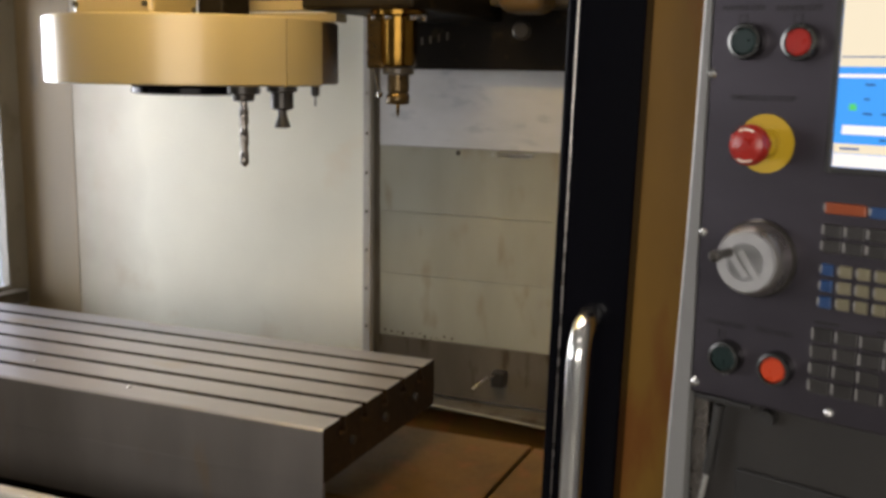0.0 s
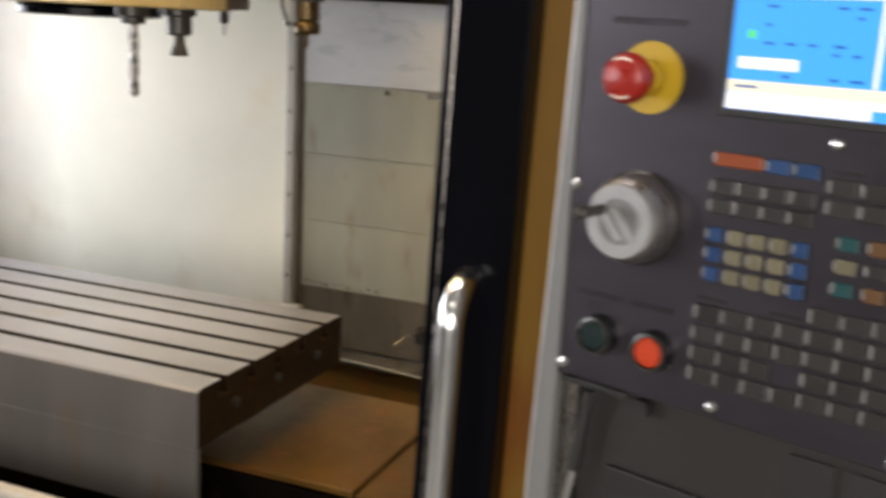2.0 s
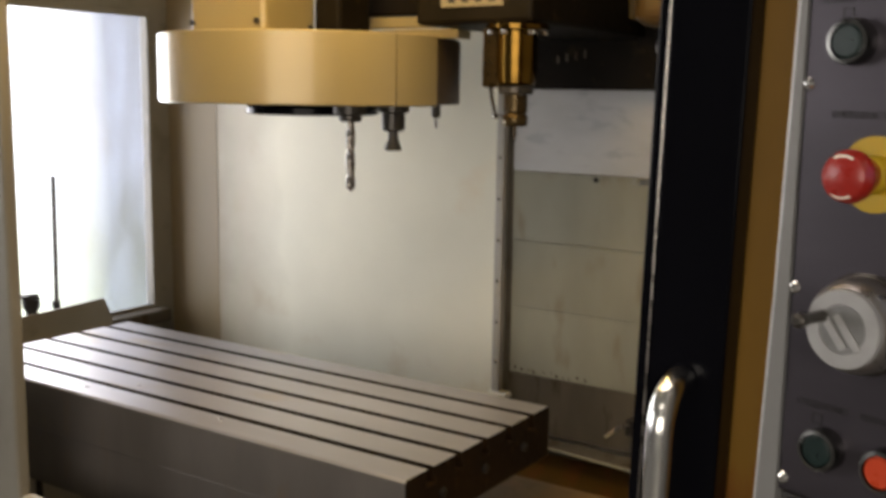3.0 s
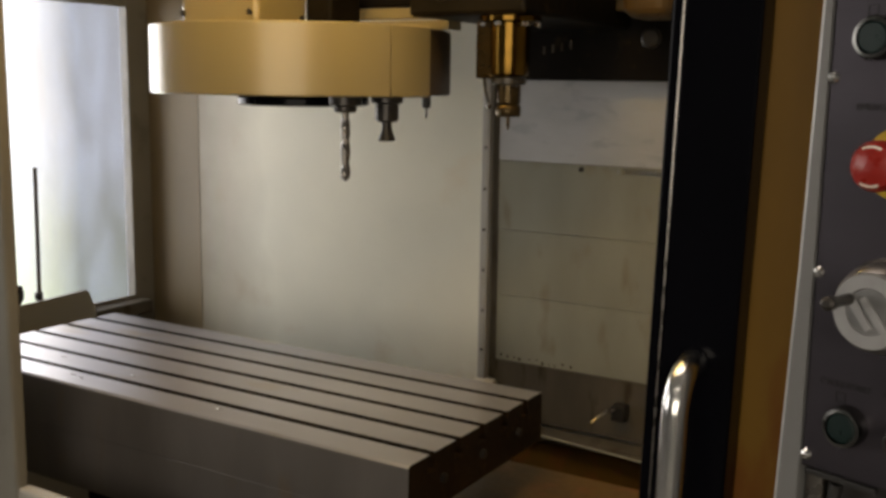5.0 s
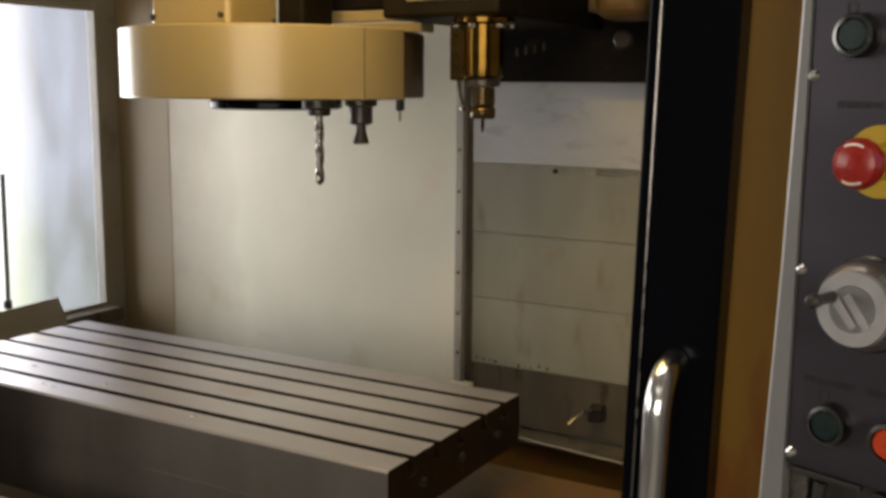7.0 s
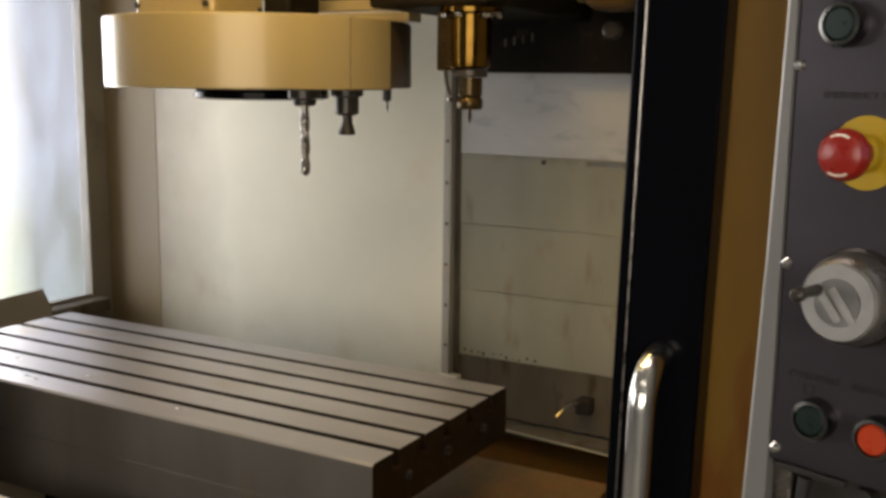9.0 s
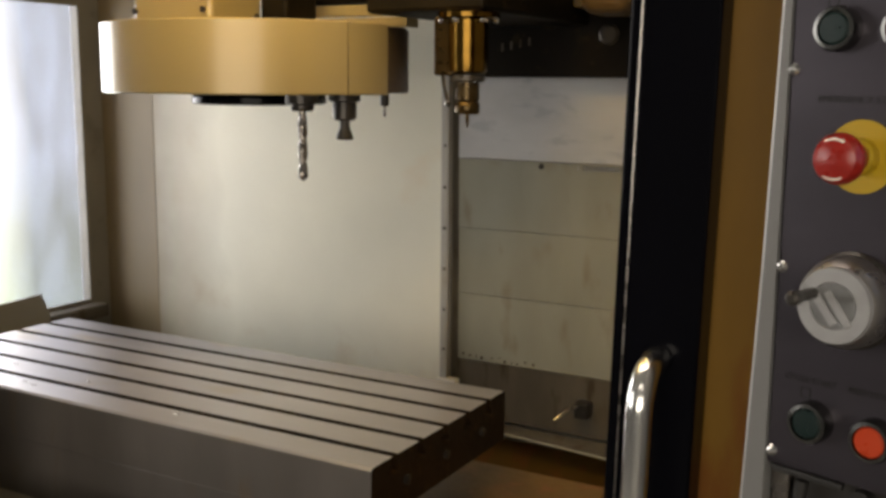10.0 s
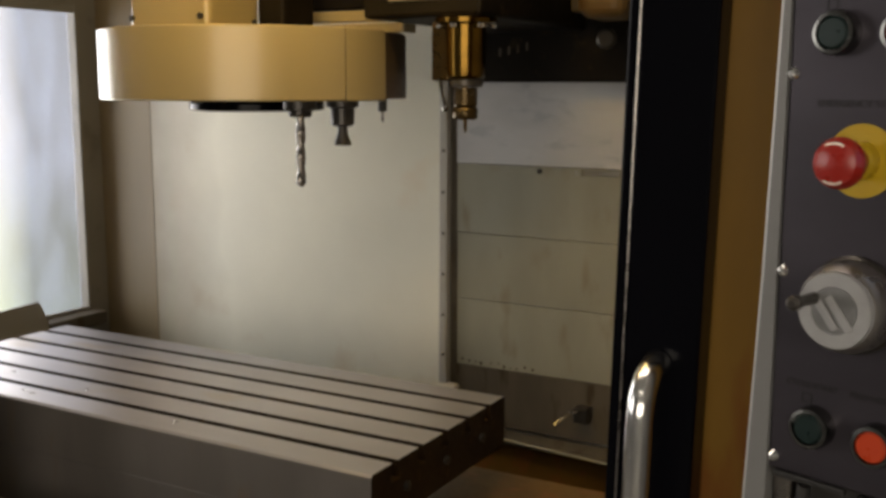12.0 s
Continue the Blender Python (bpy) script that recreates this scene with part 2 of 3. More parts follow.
dadd.inputs[1].default_value = 0.2
dl.new(dnoise.outputs["Fac"], dadd.inputs[0])
dl.new(dsep.outputs["Y"], dadd.inputs[2])
drange.inputs["From Min"].default_value, drange.inputs["From Max"].default_value = 2.2, 3.2
drange.inputs["To Min"].default_value, drange.inputs["To Max"].default_value = 4.5, 0.40
dl.new(dadd.outputs[0], drange.inputs["Value"])
dl.new(drange.outputs[0], dn["Principled BSDF"].inputs["Emission Strength"])
dlow, dleaf, dtint = dn.new("ShaderNodeMath"), dn.new("ShaderNodeMapRange"), dn.new("ShaderNodeMix")
dlow.operation = "MULTIPLY_ADD"
dlow.inputs[1].default_value = 0.9
dl.new(dnoise.outputs["Fac"], dlow.inputs[0])
dl.new(dsep.outputs["Z"], dlow.inputs[2])
dleaf.inputs["From Min"].default_value, dleaf.inputs["From Max"].default_value = 0.5, 1.5
dleaf.inputs["To Min"].default_value, dleaf.inputs["To Max"].default_value = 0.6, 0.0
dl.new(dlow.outputs[0], dleaf.inputs["Value"])
dtint.data_type = "RGBA"
dtint.inputs["A"].default_value, dtint.inputs["B"].default_value = (0.92, 0.96, 1.0, 1), (0.60, 0.80, 0.36, 1)
dl.new(dleaf.outputs[0], dtint.inputs["Factor"])
dl.new(dtint.outputs["Result"], dn["Principled BSDF"].inputs["Emission Color"])
FILLGLOW = glow("added_window_glow", (1.0, 0.98, 0.93), 1.5)
WORKLAMP = glow("work_lamp_tube", (1.0, 0.72, 0.3), 6.0)
TUBE = glow("ceiling_tube", (1.0, 0.95, 0.88), 5.0)

PANE = bpy.data.materials.new("scratched_clear_plastic")
PANE.use_nodes = True
pn, pl = PANE.node_tree.nodes, PANE.node_tree.links
clear, haze, mixer = pn.new("ShaderNodeBsdfTransparent"), pn.new("ShaderNodeBsdfTranslucent"), pn.new("ShaderNodeMixShader")
haze.inputs[0].default_value = (0.36, 0.41, 0.54, 1)
ptex, pmap, prange, pgeo = pn.new("ShaderNodeTexNoise"), pn.new("ShaderNodeMapping"), pn.new("ShaderNodeMapRange"), pn.new("ShaderNodeNewGeometry")
pmap.inputs["Scale"].default_value = (1, 1.6, 0.6)
ptex.inputs["Scale"].default_value, ptex.inputs["Detail"].default_value = 7.0, 8.0
prange.inputs["From Min"].default_value, prange.inputs["From Max"].default_value = 0.35, 0.7
prange.inputs["To Min"].default_value, prange.inputs["To Max"].default_value = 0.05, 0.17
pl.new(pgeo.outputs["Position"], pmap.inputs["Vector"])
pl.new(pmap.outputs[0], ptex.inputs["Vector"])
pl.new(ptex.outputs["Fac"], prange.inputs["Value"])
pl.new(prange.outputs[0], mixer.inputs[0])
pl.new(clear.outputs[0], mixer.inputs[1])
pl.new(haze.outputs[0], mixer.inputs[2])
pl.new(mixer.outputs[0], pn["Material Output"].inputs["Surface"])

# ---- building helpers ----
PLACED = {}


def box(x0, x1, y0, y1, z0, z1, bevel=0.0, segments=2, into=None):
    bm = into or bmesh.new()
    made = bmesh.ops.create_cube(bm, size=1, matrix=Matrix.Translation(((x0 + x1) / 2, (y0 + y1) / 2, (z0 + z1) / 2)) @ Matrix.Diagonal((x1 - x0, y1 - y0, z1 - z0, 1)))
    if bevel:
        edges = list({e for v in made["verts"] for e in v.link_edges})
        bmesh.ops.bevel(bm, geom=edges, offset=bevel, segments=segments, affect="EDGES", profile=0.5)
    return bm


def turned(profile, place, axis="z", steps=40, into=None):
    """A turned solid: (radius, height) pairs along an axis from a place; closed at both ends."""
    bm = into or bmesh.new()
    rot = {"z": Matrix.Identity(4), "-y": pose(0, 0, 0, 90), "x": pose(0, 0, 0, 0, 90)}[axis]
    m = Matrix.Translation(place) @ rot
    rings = [[bm.verts.new(m @ Vector((r * math.cos(2 * math.pi * k / steps), r * math.sin(2 * math.pi * k / steps), h))) for k in range(steps)] for r, h in profile]
    for a, b in zip(rings, rings[1:]):
        for k in range(steps):
            f = bm.faces.new((a[k], a[(k + 1) % steps], b[(k + 1) % steps], b[k]))
            f.smooth = True
    bm.faces.new(rings[0][::-1]), bm.faces.new(rings[-1])
    bmesh.ops.recalc_face_normals(bm, faces=bm.faces)
    return bm


def tube(points, radius, steps=16):
    """A bent round bar through a row of points."""
    bm = bmesh.new()
    pts = [Vector(p) for p in points]
    side, rings = None, []
    for k, p in enumerate(pts):
        along = (pts[min(k + 1, len(pts) - 1)] - pts[max(k - 1, 0)]).normalized()
        side = (side - along * side.dot(along)).normalized() if side else along.orthogonal().normalized()
        up = along.cross(side)
        rings.append([bm.verts.new(p + radius * (math.cos(2 * math.pi * s / steps) * side + math.sin(2 * math.pi * s / steps) * up)) for s in range(steps)])
    for a, b in zip(rings, rings[1:]):
        for s in range(steps):
            bm.faces.new((a[s], a[(s + 1) % steps], b[(s + 1) % steps], b[s])).smooth = True
    bm.faces.new(rings[0]), bm.faces.new(rings[-1][::-1])
    bmesh.ops.recalc_face_normals(bm, faces=bm.faces)
    return bm


def prism(outline, axis, a, b):
    """A solid with an outline of (u, v) pairs, drawn out along an axis from a to b."""
    bm = bmesh.new()
    place = {"x": lambda u, v, w: (w, u, v), "y": lambda u, v, w: (u, w, v), "z": lambda u, v, w: (u, v, w)}[axis]
    low, high = [[bm.verts.new(place(u, v, w)) for u, v in outline] for w in (a, b)]
    bm.faces.new(low), bm.faces.new(high[::-1])
    for k in range(len(outline)):
        j = (k + 1) % len(outline)
        bm.faces.new((low[k], high[k], high[j], low[j]))
    bmesh.ops.recalc_face_normals(bm, faces=bm.faces)
    return bm


def mesh_of(name, bm, mat):
    me = bpy.data.meshes.new(name)
    for e in bm.edges:
        if len(e.link_faces) == 2 and e.calc_face_angle(0) > 0.5:
            e.smooth = False
    bm.to_mesh(me)
    bm.free()
    me.materials.append(mat)
    return me


def solid(name, bm, mat, label="", category="", kind="", group=""):
    """A top-level mesh."""
    ob = new(name, mesh_of(name, bm, mat))
    PLACED[ob] = Matrix.Identity(4)
    return tagged(ob, label, category, group, kind)


def thing(name, place, label, category, kind="", group=""):
    """An Empty at the base of a thing."""
    ob = new(name)
    ob.location = place
    ob.empty_display_size = 0.05
    PLACED[ob] = Matrix.Translation(place)
    return tagged(ob, label, category, group, kind)


def part(name, bm, mat, parent, label=""):
    """One mesh under a thing or a part; the mesh is drawn in the place's own coordinates."""
    ob = new(name, mesh_of(name, bm, mat))
    ob.parent = parent
    ob.matrix_parent_inverse = PLACED[parent].inverted()
    PLACED[ob] = Matrix.Identity(4)
    return tagged(ob, label)


def piece(name, me, parent, place):
    """An alike piece that shares its mesh."""
    ob = new(name, me)
    ob.parent = parent
    ob.matrix_parent_inverse = PLACED[parent].inverted()
    ob.location = place
    PLACED[ob] = Matrix.Translation(place)
    return ob


def arc(c, r0, r1, z0, z1, a0, a1, steps=72, bevel=0.0025):
    """A curved wall between two radii and two angles, in degrees, with softened outer rims."""
    bm = bmesh.new()
    rows = []
    for k in range(steps + 1):
        a = radians(a0 + (a1 - a0) * k / steps)
        rows.append([bm.verts.new((c[0] + r * math.cos(a), c[1] + r * math.sin(a), z)) for r, z in
                     ((r0, z0), (r1 - bevel, z0), (r1, z0 + bevel), (r1, z1 - bevel), (r1 - bevel, z1), (r0, z1))])
    for a, b in zip(rows, rows[1:]):
        for k in range(6):
            f = bm.faces.new((a[k], b[k], b[(k + 1) % 6], a[(k + 1) % 6]))
            f.smooth = k == 2
    bm.faces.new(rows[0]), bm.faces.new(rows[-1][::-1])
    bmesh.ops.recalc_face_normals(bm, faces=bm.faces)
    return bm


# ---- the workshop round the machine ----
solid("floor", box(-3.5, 4, -4, 4, -0.1, 0), CONCRETE, "grey stained concrete workshop floor", "floor", "structure")
solid("ceiling", box(-3.5, 4, -4, 4, 3.2, 3.3), PLASTER, "plain pale workshop ceiling", "ceiling", "structure")
solid("wall_east", box(4, 4.15, -4, 4, 0, 3.2), PLASTER, "plain painted workshop wall", "wall", "structure")
solid("wall_north", box(-3.5, 4, 4, 4.15, 0, 3.2), PLASTER, "plain painted workshop wall", "wall", "structure")
# South window and its glow are added for the front fill
south = bmesh.new()
for x0, x1, z0, z1 in ((-3.5, 0.15, 0, 3.2), (3.45, 4, 0, 3.2), (0.15, 3.45, 0, 0.9), (0.15, 3.45, 2.5, 3.2)):
    box(x0, x1, -4.15, -4, z0, z1, into=south)
solid("wall_south", south, PLASTER, "painted workshop wall with an added unseen bright window", "wall", "structure")
solid("backdrop", box(-0.5, 5.0, -4.85, -4.80, -1.0, 4.2), FILLGLOW, "plain bright glow outside the added workshop window", "backdrop", "structure")
# The gap from y -3.45 to -1.25 is added for the side fill
west = bmesh.new()
for y0, y1, z0, z1 in ((-4, -3.45, 0, 3.2), (-3.45, -1.25, 0, 0.9), (-3.45, -1.25, 2.5, 3.2), (-1.25, 0.2, 0, 3.2), (3.4, 4, 0, 3.2), (0.2, 3.4, 0, 0.15), (0.2, 3.4, 2.9, 3.2)):
    box(-3.5, -3.4, y0, y1, z0, z1, into=west)
solid("wall_west", west, PLASTER, "painted workshop wall with a daylight opening and an added side window", "wall", "structure")
solid("backdrop", box(-4.6, -4.55, -4.6, 6.0, -1.5, 4.5), DAYLIGHT, "overexposed daylight outside the opening", "backdrop", "structure")
# Tube fixtures added to go with the unseen ceiling fills
tube_light = thing("ceiling_light", (0.6, -2.3, 3.1), "white ceiling tube light, unseen and added for fill", "lamp", group="ceiling lights")
part("housing", box(-0.2, 1.4, -2.45, -2.15, 3.13, 3.199, 0.01), CASING, tube_light)
for dy in (-0.06, 0.06):
    part("tube", turned([(0.013, 0), (0.013, 1.5)], (-0.15, -2.3 + dy, 3.10), "x", 12), TUBE, tube_light)
copy_thing(tube_light, Matrix.Translation((-0.10, -0.32, 3.1)))

# ---- the machine's enclosure ----
back = solid("wall_machine_back", box(-1.70, 0.95, 1.0, 1.03, 0.2, 2.2), GREYSHEET, "grey painted rear sheet of the machine enclosure", "wall", "structure")
part("white_panel", box(-1.385, -0.425, 0.975, 0.998, 0.745, 2.1, 0.003), PANEL, back, "large off-white painted sheet, faint coolant stains, corner shade painted in")
part("corner_panel", prism([(-1.598, 0.984), (-1.387, 0.976), (-1.387, 0.999), (-1.598, 0.999)], "z", 0.70, 2.1), CORNER, back, "brownish blotched corner sheet")
part("edge_strip", box(-0.424, -0.402, 0.962, 0.996, 0.785, 2.0, 0.003), GREYSHEET, back, "vertical edge strip with screws")
part("strip_foot", box(-0.43, -0.375, 0.955, 0.997, 0.772, 0.784, 0.003), SHEET, back)
# Wide dark groove carries the soft shadow band beside the strip
part("groove", box(-0.4015, -0.3805, 0.982, 0.999, 0.70, 2.0), DARKSHEET, back, "dark groove beside the strip, its shadow painted in")
screw = mesh_of("screw", turned([(0.0042, 0), (0.0042, 0.002), (0.003, 0.003)], (0, 0, 0), "-y", 12), STEEL)
for k in range(10):
    piece("screw", screw, back, (-0.412, 0.962, 0.86 + 0.1015 * k))
for z0, z1, mat, dy in ((1.339, 1.60, BLUESHEET, 0.0), (1.170, 1.338, REARSHEET, 0.002), (1.006, 1.169, REARSHEET, 0.004), (0.838, 1.005, REARSHEET, 0.0055), (0.692, 0.837, DARKSHEET, 0.007)):
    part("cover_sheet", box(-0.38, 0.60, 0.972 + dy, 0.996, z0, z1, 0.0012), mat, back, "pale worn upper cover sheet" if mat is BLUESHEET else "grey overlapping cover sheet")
part("ledge", box(-0.38, 0.6, 0.90, 0.97, 0.678, 0.69, 0.003), DARKSHEET, back, "dark folded ledge")
part("lower_sheet", box(-0.6, 0.6, 0.93, 0.96, 0.35, 0.677), RUST, back, "oil-browned lower sheet")
part("lip_wire", tube([(-0.38, 0.897, 0.697), (-0.2, 0.895, 0.693), (0.0, 0.893, 0.684), (0.2, 0.893, 0.672), (0.5, 0.897, 0.664)], 0.003, 8), REARSHEET, back, "thin pale wire along the ledge")
part("bolt", turned([(0.006, 0), (0.006, 0.004), (0.004, 0.006)], (-0.162, 0.972, 1.327), "-y", 10), DARKSTEEL, back)
part("latch", box(-0.066, -0.056, 0.966, 0.972, 1.322, 1.336, 0.001), REARSHEET, back)
part("pale_tag", box(-0.075, 0.03, 0.974, 0.9755, 1.322, 1.333), BLUESHEET, back)

rng = random.Random(11)
for k in range(11):
    spot = rng.uniform(0.0022, 0.0055)
    part("rust_spot", turned([(spot, 0), (spot * 0.7, 0.0008)], (-0.365 + 0.019 * k + rng.uniform(-0.006, 0.006), 0.9776, 0.848 + rng.uniform(-0.004, 0.004)), "-y", 9), DARKBROWN, back)

left = bmesh.new()
for y0, y1, z0, z1 in ((-0.2, 0.08, 0.2, 2.2), (0.905, 1.03, 0.2, 2.2), (0.08, 0.905, 0.2, 0.86), (0.08, 0.905, 1.733, 2.2)):
    box(-1.63, -1.60, y0, y1, z0, z1, into=left)
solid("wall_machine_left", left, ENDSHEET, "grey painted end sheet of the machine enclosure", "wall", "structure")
window = thing("window_1", (-1.61, 0.68, 0.86), "bright scratched plastic window in the end sheet", "window", "structure")
frame_bm = bmesh.new()
for y0, y1, z0, z1 in ((0.065, 0.087, 0.845, 1.748), (0.902, 0.916, 0.845, 1.748), (0.0875, 0.9015, 0.845, 0.867), (0.0875, 0.9015, 1.726, 1.748)):
    box(-1.602, -1.592, y0, y1, z0, z1, 0.003, into=frame_bm)
part("window_frame", frame_bm, ENDSHEET, window)
pane = part("pane", box(-1.622, -1.618, 0.0805, 0.9045, 0.8605, 1.7325), PANE, window, "scratched clear plastic pane")
pane.visible_shadow = False
solid("window_ledge", box(-1.60, -1.545, 0.22, 0.93, 0.815, 0.855, 0.006), DARKSHEET, "grey folded ledge under the plastic window", "ledge", "structure")
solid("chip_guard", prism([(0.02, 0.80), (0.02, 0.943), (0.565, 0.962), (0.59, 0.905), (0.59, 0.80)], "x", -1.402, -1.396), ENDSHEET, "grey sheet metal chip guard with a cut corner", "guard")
rod = thing("support_rod", (-1.53, 0.50, 0.85), "thin grey upright rod before the plastic window", "rod")
part("bar", tube([(-1.52, 0.505, 0.856), (-1.52, 0.508, 1.05), (-1.52, 0.511, 1.285)], 0.006, 10), TABLESIDE, rod)
part("collar", turned([(0.011, 0), (0.011, 0.02)], (-1.52, 0.505, 0.93), "z", 12), BLACK, rod)
valve = thing("coolant_valve", (-1.47, 0.41, 0.80), "small black coolant valve beside the window", "valve")
part("body", turned([(0.016, 0.10), (0.020, 0.13), (0.014, 0.15), (0.022, 0.165), (0.022, 0.185), (0.012, 0.19)], (-1.44, 0.375, 0.80), "z", 16), BLACK, valve)
part("lever", box(-1.455, -1.425, 0.345, 0.39, 0.985, 0.998, 0.004), BLACK, valve)
part("pipe", tube([(-1.44, 0.375, 0.90), (-1.44, 0.375, 0.6), (-1.44, 0.375, 0.21)], 0.009, 10), DARKSTEEL, valve)

solid("wall_machine_right", box(0.92, 0.95, -0.14, 0.999, 0.2, 2.2), GREYSHEET, "grey painted end sheet of the machine enclosure", "wall", "structure")
solid("wall_machine_front", box(0.5155, 1.6, -0.17, -0.145, 0.05, 2.2, 0.004), FRONT, "tan painted front sheet beside the sliding door", "wall", "structure")
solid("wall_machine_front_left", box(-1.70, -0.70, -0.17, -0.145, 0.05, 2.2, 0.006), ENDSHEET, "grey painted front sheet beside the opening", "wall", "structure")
solid("front_apron", box(-0.699, 0.514, -0.17, -0.145, 0.05, 0.816, 0.006), GREYSHEET, "grey front apron below the opening", "wall", "structure")
solid("front_header", box(-0.699, 0.514, -0.17, -0.145, 2.08, 2.2, 0.006), GREYSHEET, "grey sheet header over the opening", "wall", "structure")
solid("chip_tray", box(-1.59, 0.91, -0.14, 0.92, 0.25, 0.27), RUST, "oily brown chip tray under the table", "tray", "structure")

lamp = thing("work_lamp", (-0.18, -0.08, 2.0), "long warm work lamp under the machine roof", "lamp")
part("housing", box(-0.62, 0.26, -0.144, -0.03, 2.085, 2.2, 0.01), CASING, lamp)
part("tube", turned([(0.012, 0), (0.012, 0.84)], (-0.60, -0.075, 2.072), "x", 12), WORKLAMP, lamp)

# ---- sliding door ----
LEAN = Matrix.Translation((0.49, 0, 1.35)) @ pose(0, 0, 0, 0, 1.2, 0) @ Matrix.Translation((-0.49, 0, -1.35))


def leaned(bm):
    bmesh.ops.transform(bm, matrix=LEAN, verts=bm.verts)
    return bm


door = thing("sliding_door", (0.49, -0.2, 0.1), "gloss black sliding door edge with a chrome handle", "door")
part("door_frame", leaned(box(0.4565, 0.535, -0.215, -0.172, 0.1, 2.15, 0.003, 2)), DOORBLACK, door)
part("seal", leaned(box(0.440, 0.456, -0.205, -0.176, 0.1, 2.15, 0.003)), DOORBLACK, door, "black rubber seal")
# Pale tube drawn as the highlight on the door's rounded edge
part("edge_trim", leaned(tube([(0.4565, -0.2165, 0.12), (0.4565, -0.2165, 1.0), (0.4565, -0.2165, 2.12)], 0.0011, 8)), STEEL, door, "thin bright line for the edge highlight")
hx, hy = 0.494, -0.268
bend = [(hx, -0.210, 1.240), (hx, -0.225, 1.240)] + [(hx, -0.225 - 0.043 * math.sin(radians(a)), 1.197 + 0.043 * math.cos(radians(a))) for a in range(10, 91, 10)]
low = [(hx, y, 1.78 - z) for _, y, z in reversed(bend)]
part("door_handle", leaned(tube(bend + [(hx, hy, 1.1), (hx, hy, 0.9), (hx, hy, 0.7)] + low, 0.0135, 20)), CHROME, door, "polished chrome tubular handle")
for z in (1.240, 0.540):
    part("rosette", leaned(turned([(0.0155, 0), (0.0155, 0.002), (0.0145, 0.003)], (hx, -0.2151, z), "-y", 20)), DOORBLACK, door)

# ---- machine table ----
TOP, LONG, WIDE = 0.95, 1.165, 0.457
table = thing("machine_table", (-0.58, 0.23, 0.78), "worn grey cast iron milling table with five slots", "machine table")
slots = [0.0685 + 0.08 * k for k in range(5)]
outline = [(0.004, TOP), (0, TOP - 0.004), (0, 0.856), (WIDE, 0.856), (WIDE, TOP - 0.004), (WIDE - 0.004, TOP)]
for s in reversed(slots):
    outline += [(s + 0.008, TOP), (s + 0.008, TOP - 0.018), (s + 0.014, TOP - 0.018), (s + 0.014, TOP - 0.03), (s - 0.014, TOP - 0.03), (s - 0.014, TOP - 0.018), (s - 0.008, TOP - 0.018), (s - 0.008, TOP)]
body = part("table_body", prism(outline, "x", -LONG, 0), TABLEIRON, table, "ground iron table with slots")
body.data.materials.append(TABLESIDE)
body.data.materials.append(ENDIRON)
# Sides, ends and slots take darker materials, shade painted by facing
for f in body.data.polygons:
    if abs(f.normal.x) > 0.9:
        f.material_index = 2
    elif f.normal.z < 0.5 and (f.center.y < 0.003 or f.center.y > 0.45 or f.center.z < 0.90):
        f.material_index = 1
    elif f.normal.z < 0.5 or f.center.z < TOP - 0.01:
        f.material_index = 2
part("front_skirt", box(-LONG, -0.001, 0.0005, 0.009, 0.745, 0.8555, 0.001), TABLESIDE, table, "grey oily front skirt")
for y in (0.10, 0.2285, 0.36):
    part("end_bolt", turned([(0.008, 0), (0.008, 0.005), (0.005, 0.007)], (0.0, y, 0.900), "x", 10), DARKSTEEL, table)
saddle = thing("saddle", (-0.4, 0.3, 0.27), "oil-browned saddle way cover under the table", "saddle")
part("cover_plate", box(-0.9, 0.192, 0.135, 0.52, 0.762, 0.775, 0.003), RUST, saddle, "oil-browned cover plate")
part("side_plate", box(0.198, 0.62, 0.135, 0.52, 0.760, 0.772, 0.003), RUST, saddle, "oil-browned cover plate")
part("casting", box(-0.9, 0.60, 0.15, 0.50, 0.271, 0.758, 0.01), DARKIRON, saddle)
part("apron", box(-0.9, 0.61, 0.139, 0.149, 0.5, 0.756, 0.002), DARKIRON, saddle)

for k, (x, y, a) in enumerate(((-0.80, 0.035, 20), (-0.77, 0.030, 75), (-0.70, 0.10, 130), (-0.92, 0.11, 40), (-0.42, 0.04, 100))):
    curl = [(x + 0.006 * math.cos(radians(a + d)), y + 0.004 * math.sin(radians(a + d)), TOP + 0.0012 + 0.00001 * d) for d in range(0, 200, 25)]
    solid("metal_chip", tube(curl, 0.0011, 6), CHROME, "tiny curled bright metal chip on the table", "metal chip", group="chips on the table")

nozzle = thing("coolant_nozzle", (-0.05, 0.95, 0.75), "small bright nozzle on a dark wall fitting", "nozzle")
part("bracket", box(-0.055, -0.02, 0.945, 0.985, 0.745, 0.782, 0.004), DARKSTEEL, nozzle)
part("spout", tube([(-0.045, 0.944, 0.775), (-0.058, 0.925, 0.772), (-0.075, 0.905, 0.757), (-0.082, 0.898, 0.748)], 0.0038, 10), STEEL, nozzle)

# ---- tool carousel ----
CX, CY, CR, CZ0, CZ1 = -0.535, 0.416, 0.300, 1.4935, 1.6235
carousel = thing("tool_carousel", (CX, CY, CZ0), "round cream tool carousel with hanging cutters", "tool carousel")
part("shell", arc((CX, CY), CR - 0.02, CR, CZ0, CZ1, -300, -19.9), CREAM, carousel, "curved cream painted cover")
part("shell_end", arc((CX, CY), CR - 0.02, CR, CZ0, CZ1, -19.3, 0.7, 10), CREAM, carousel, "cream painted end cover")
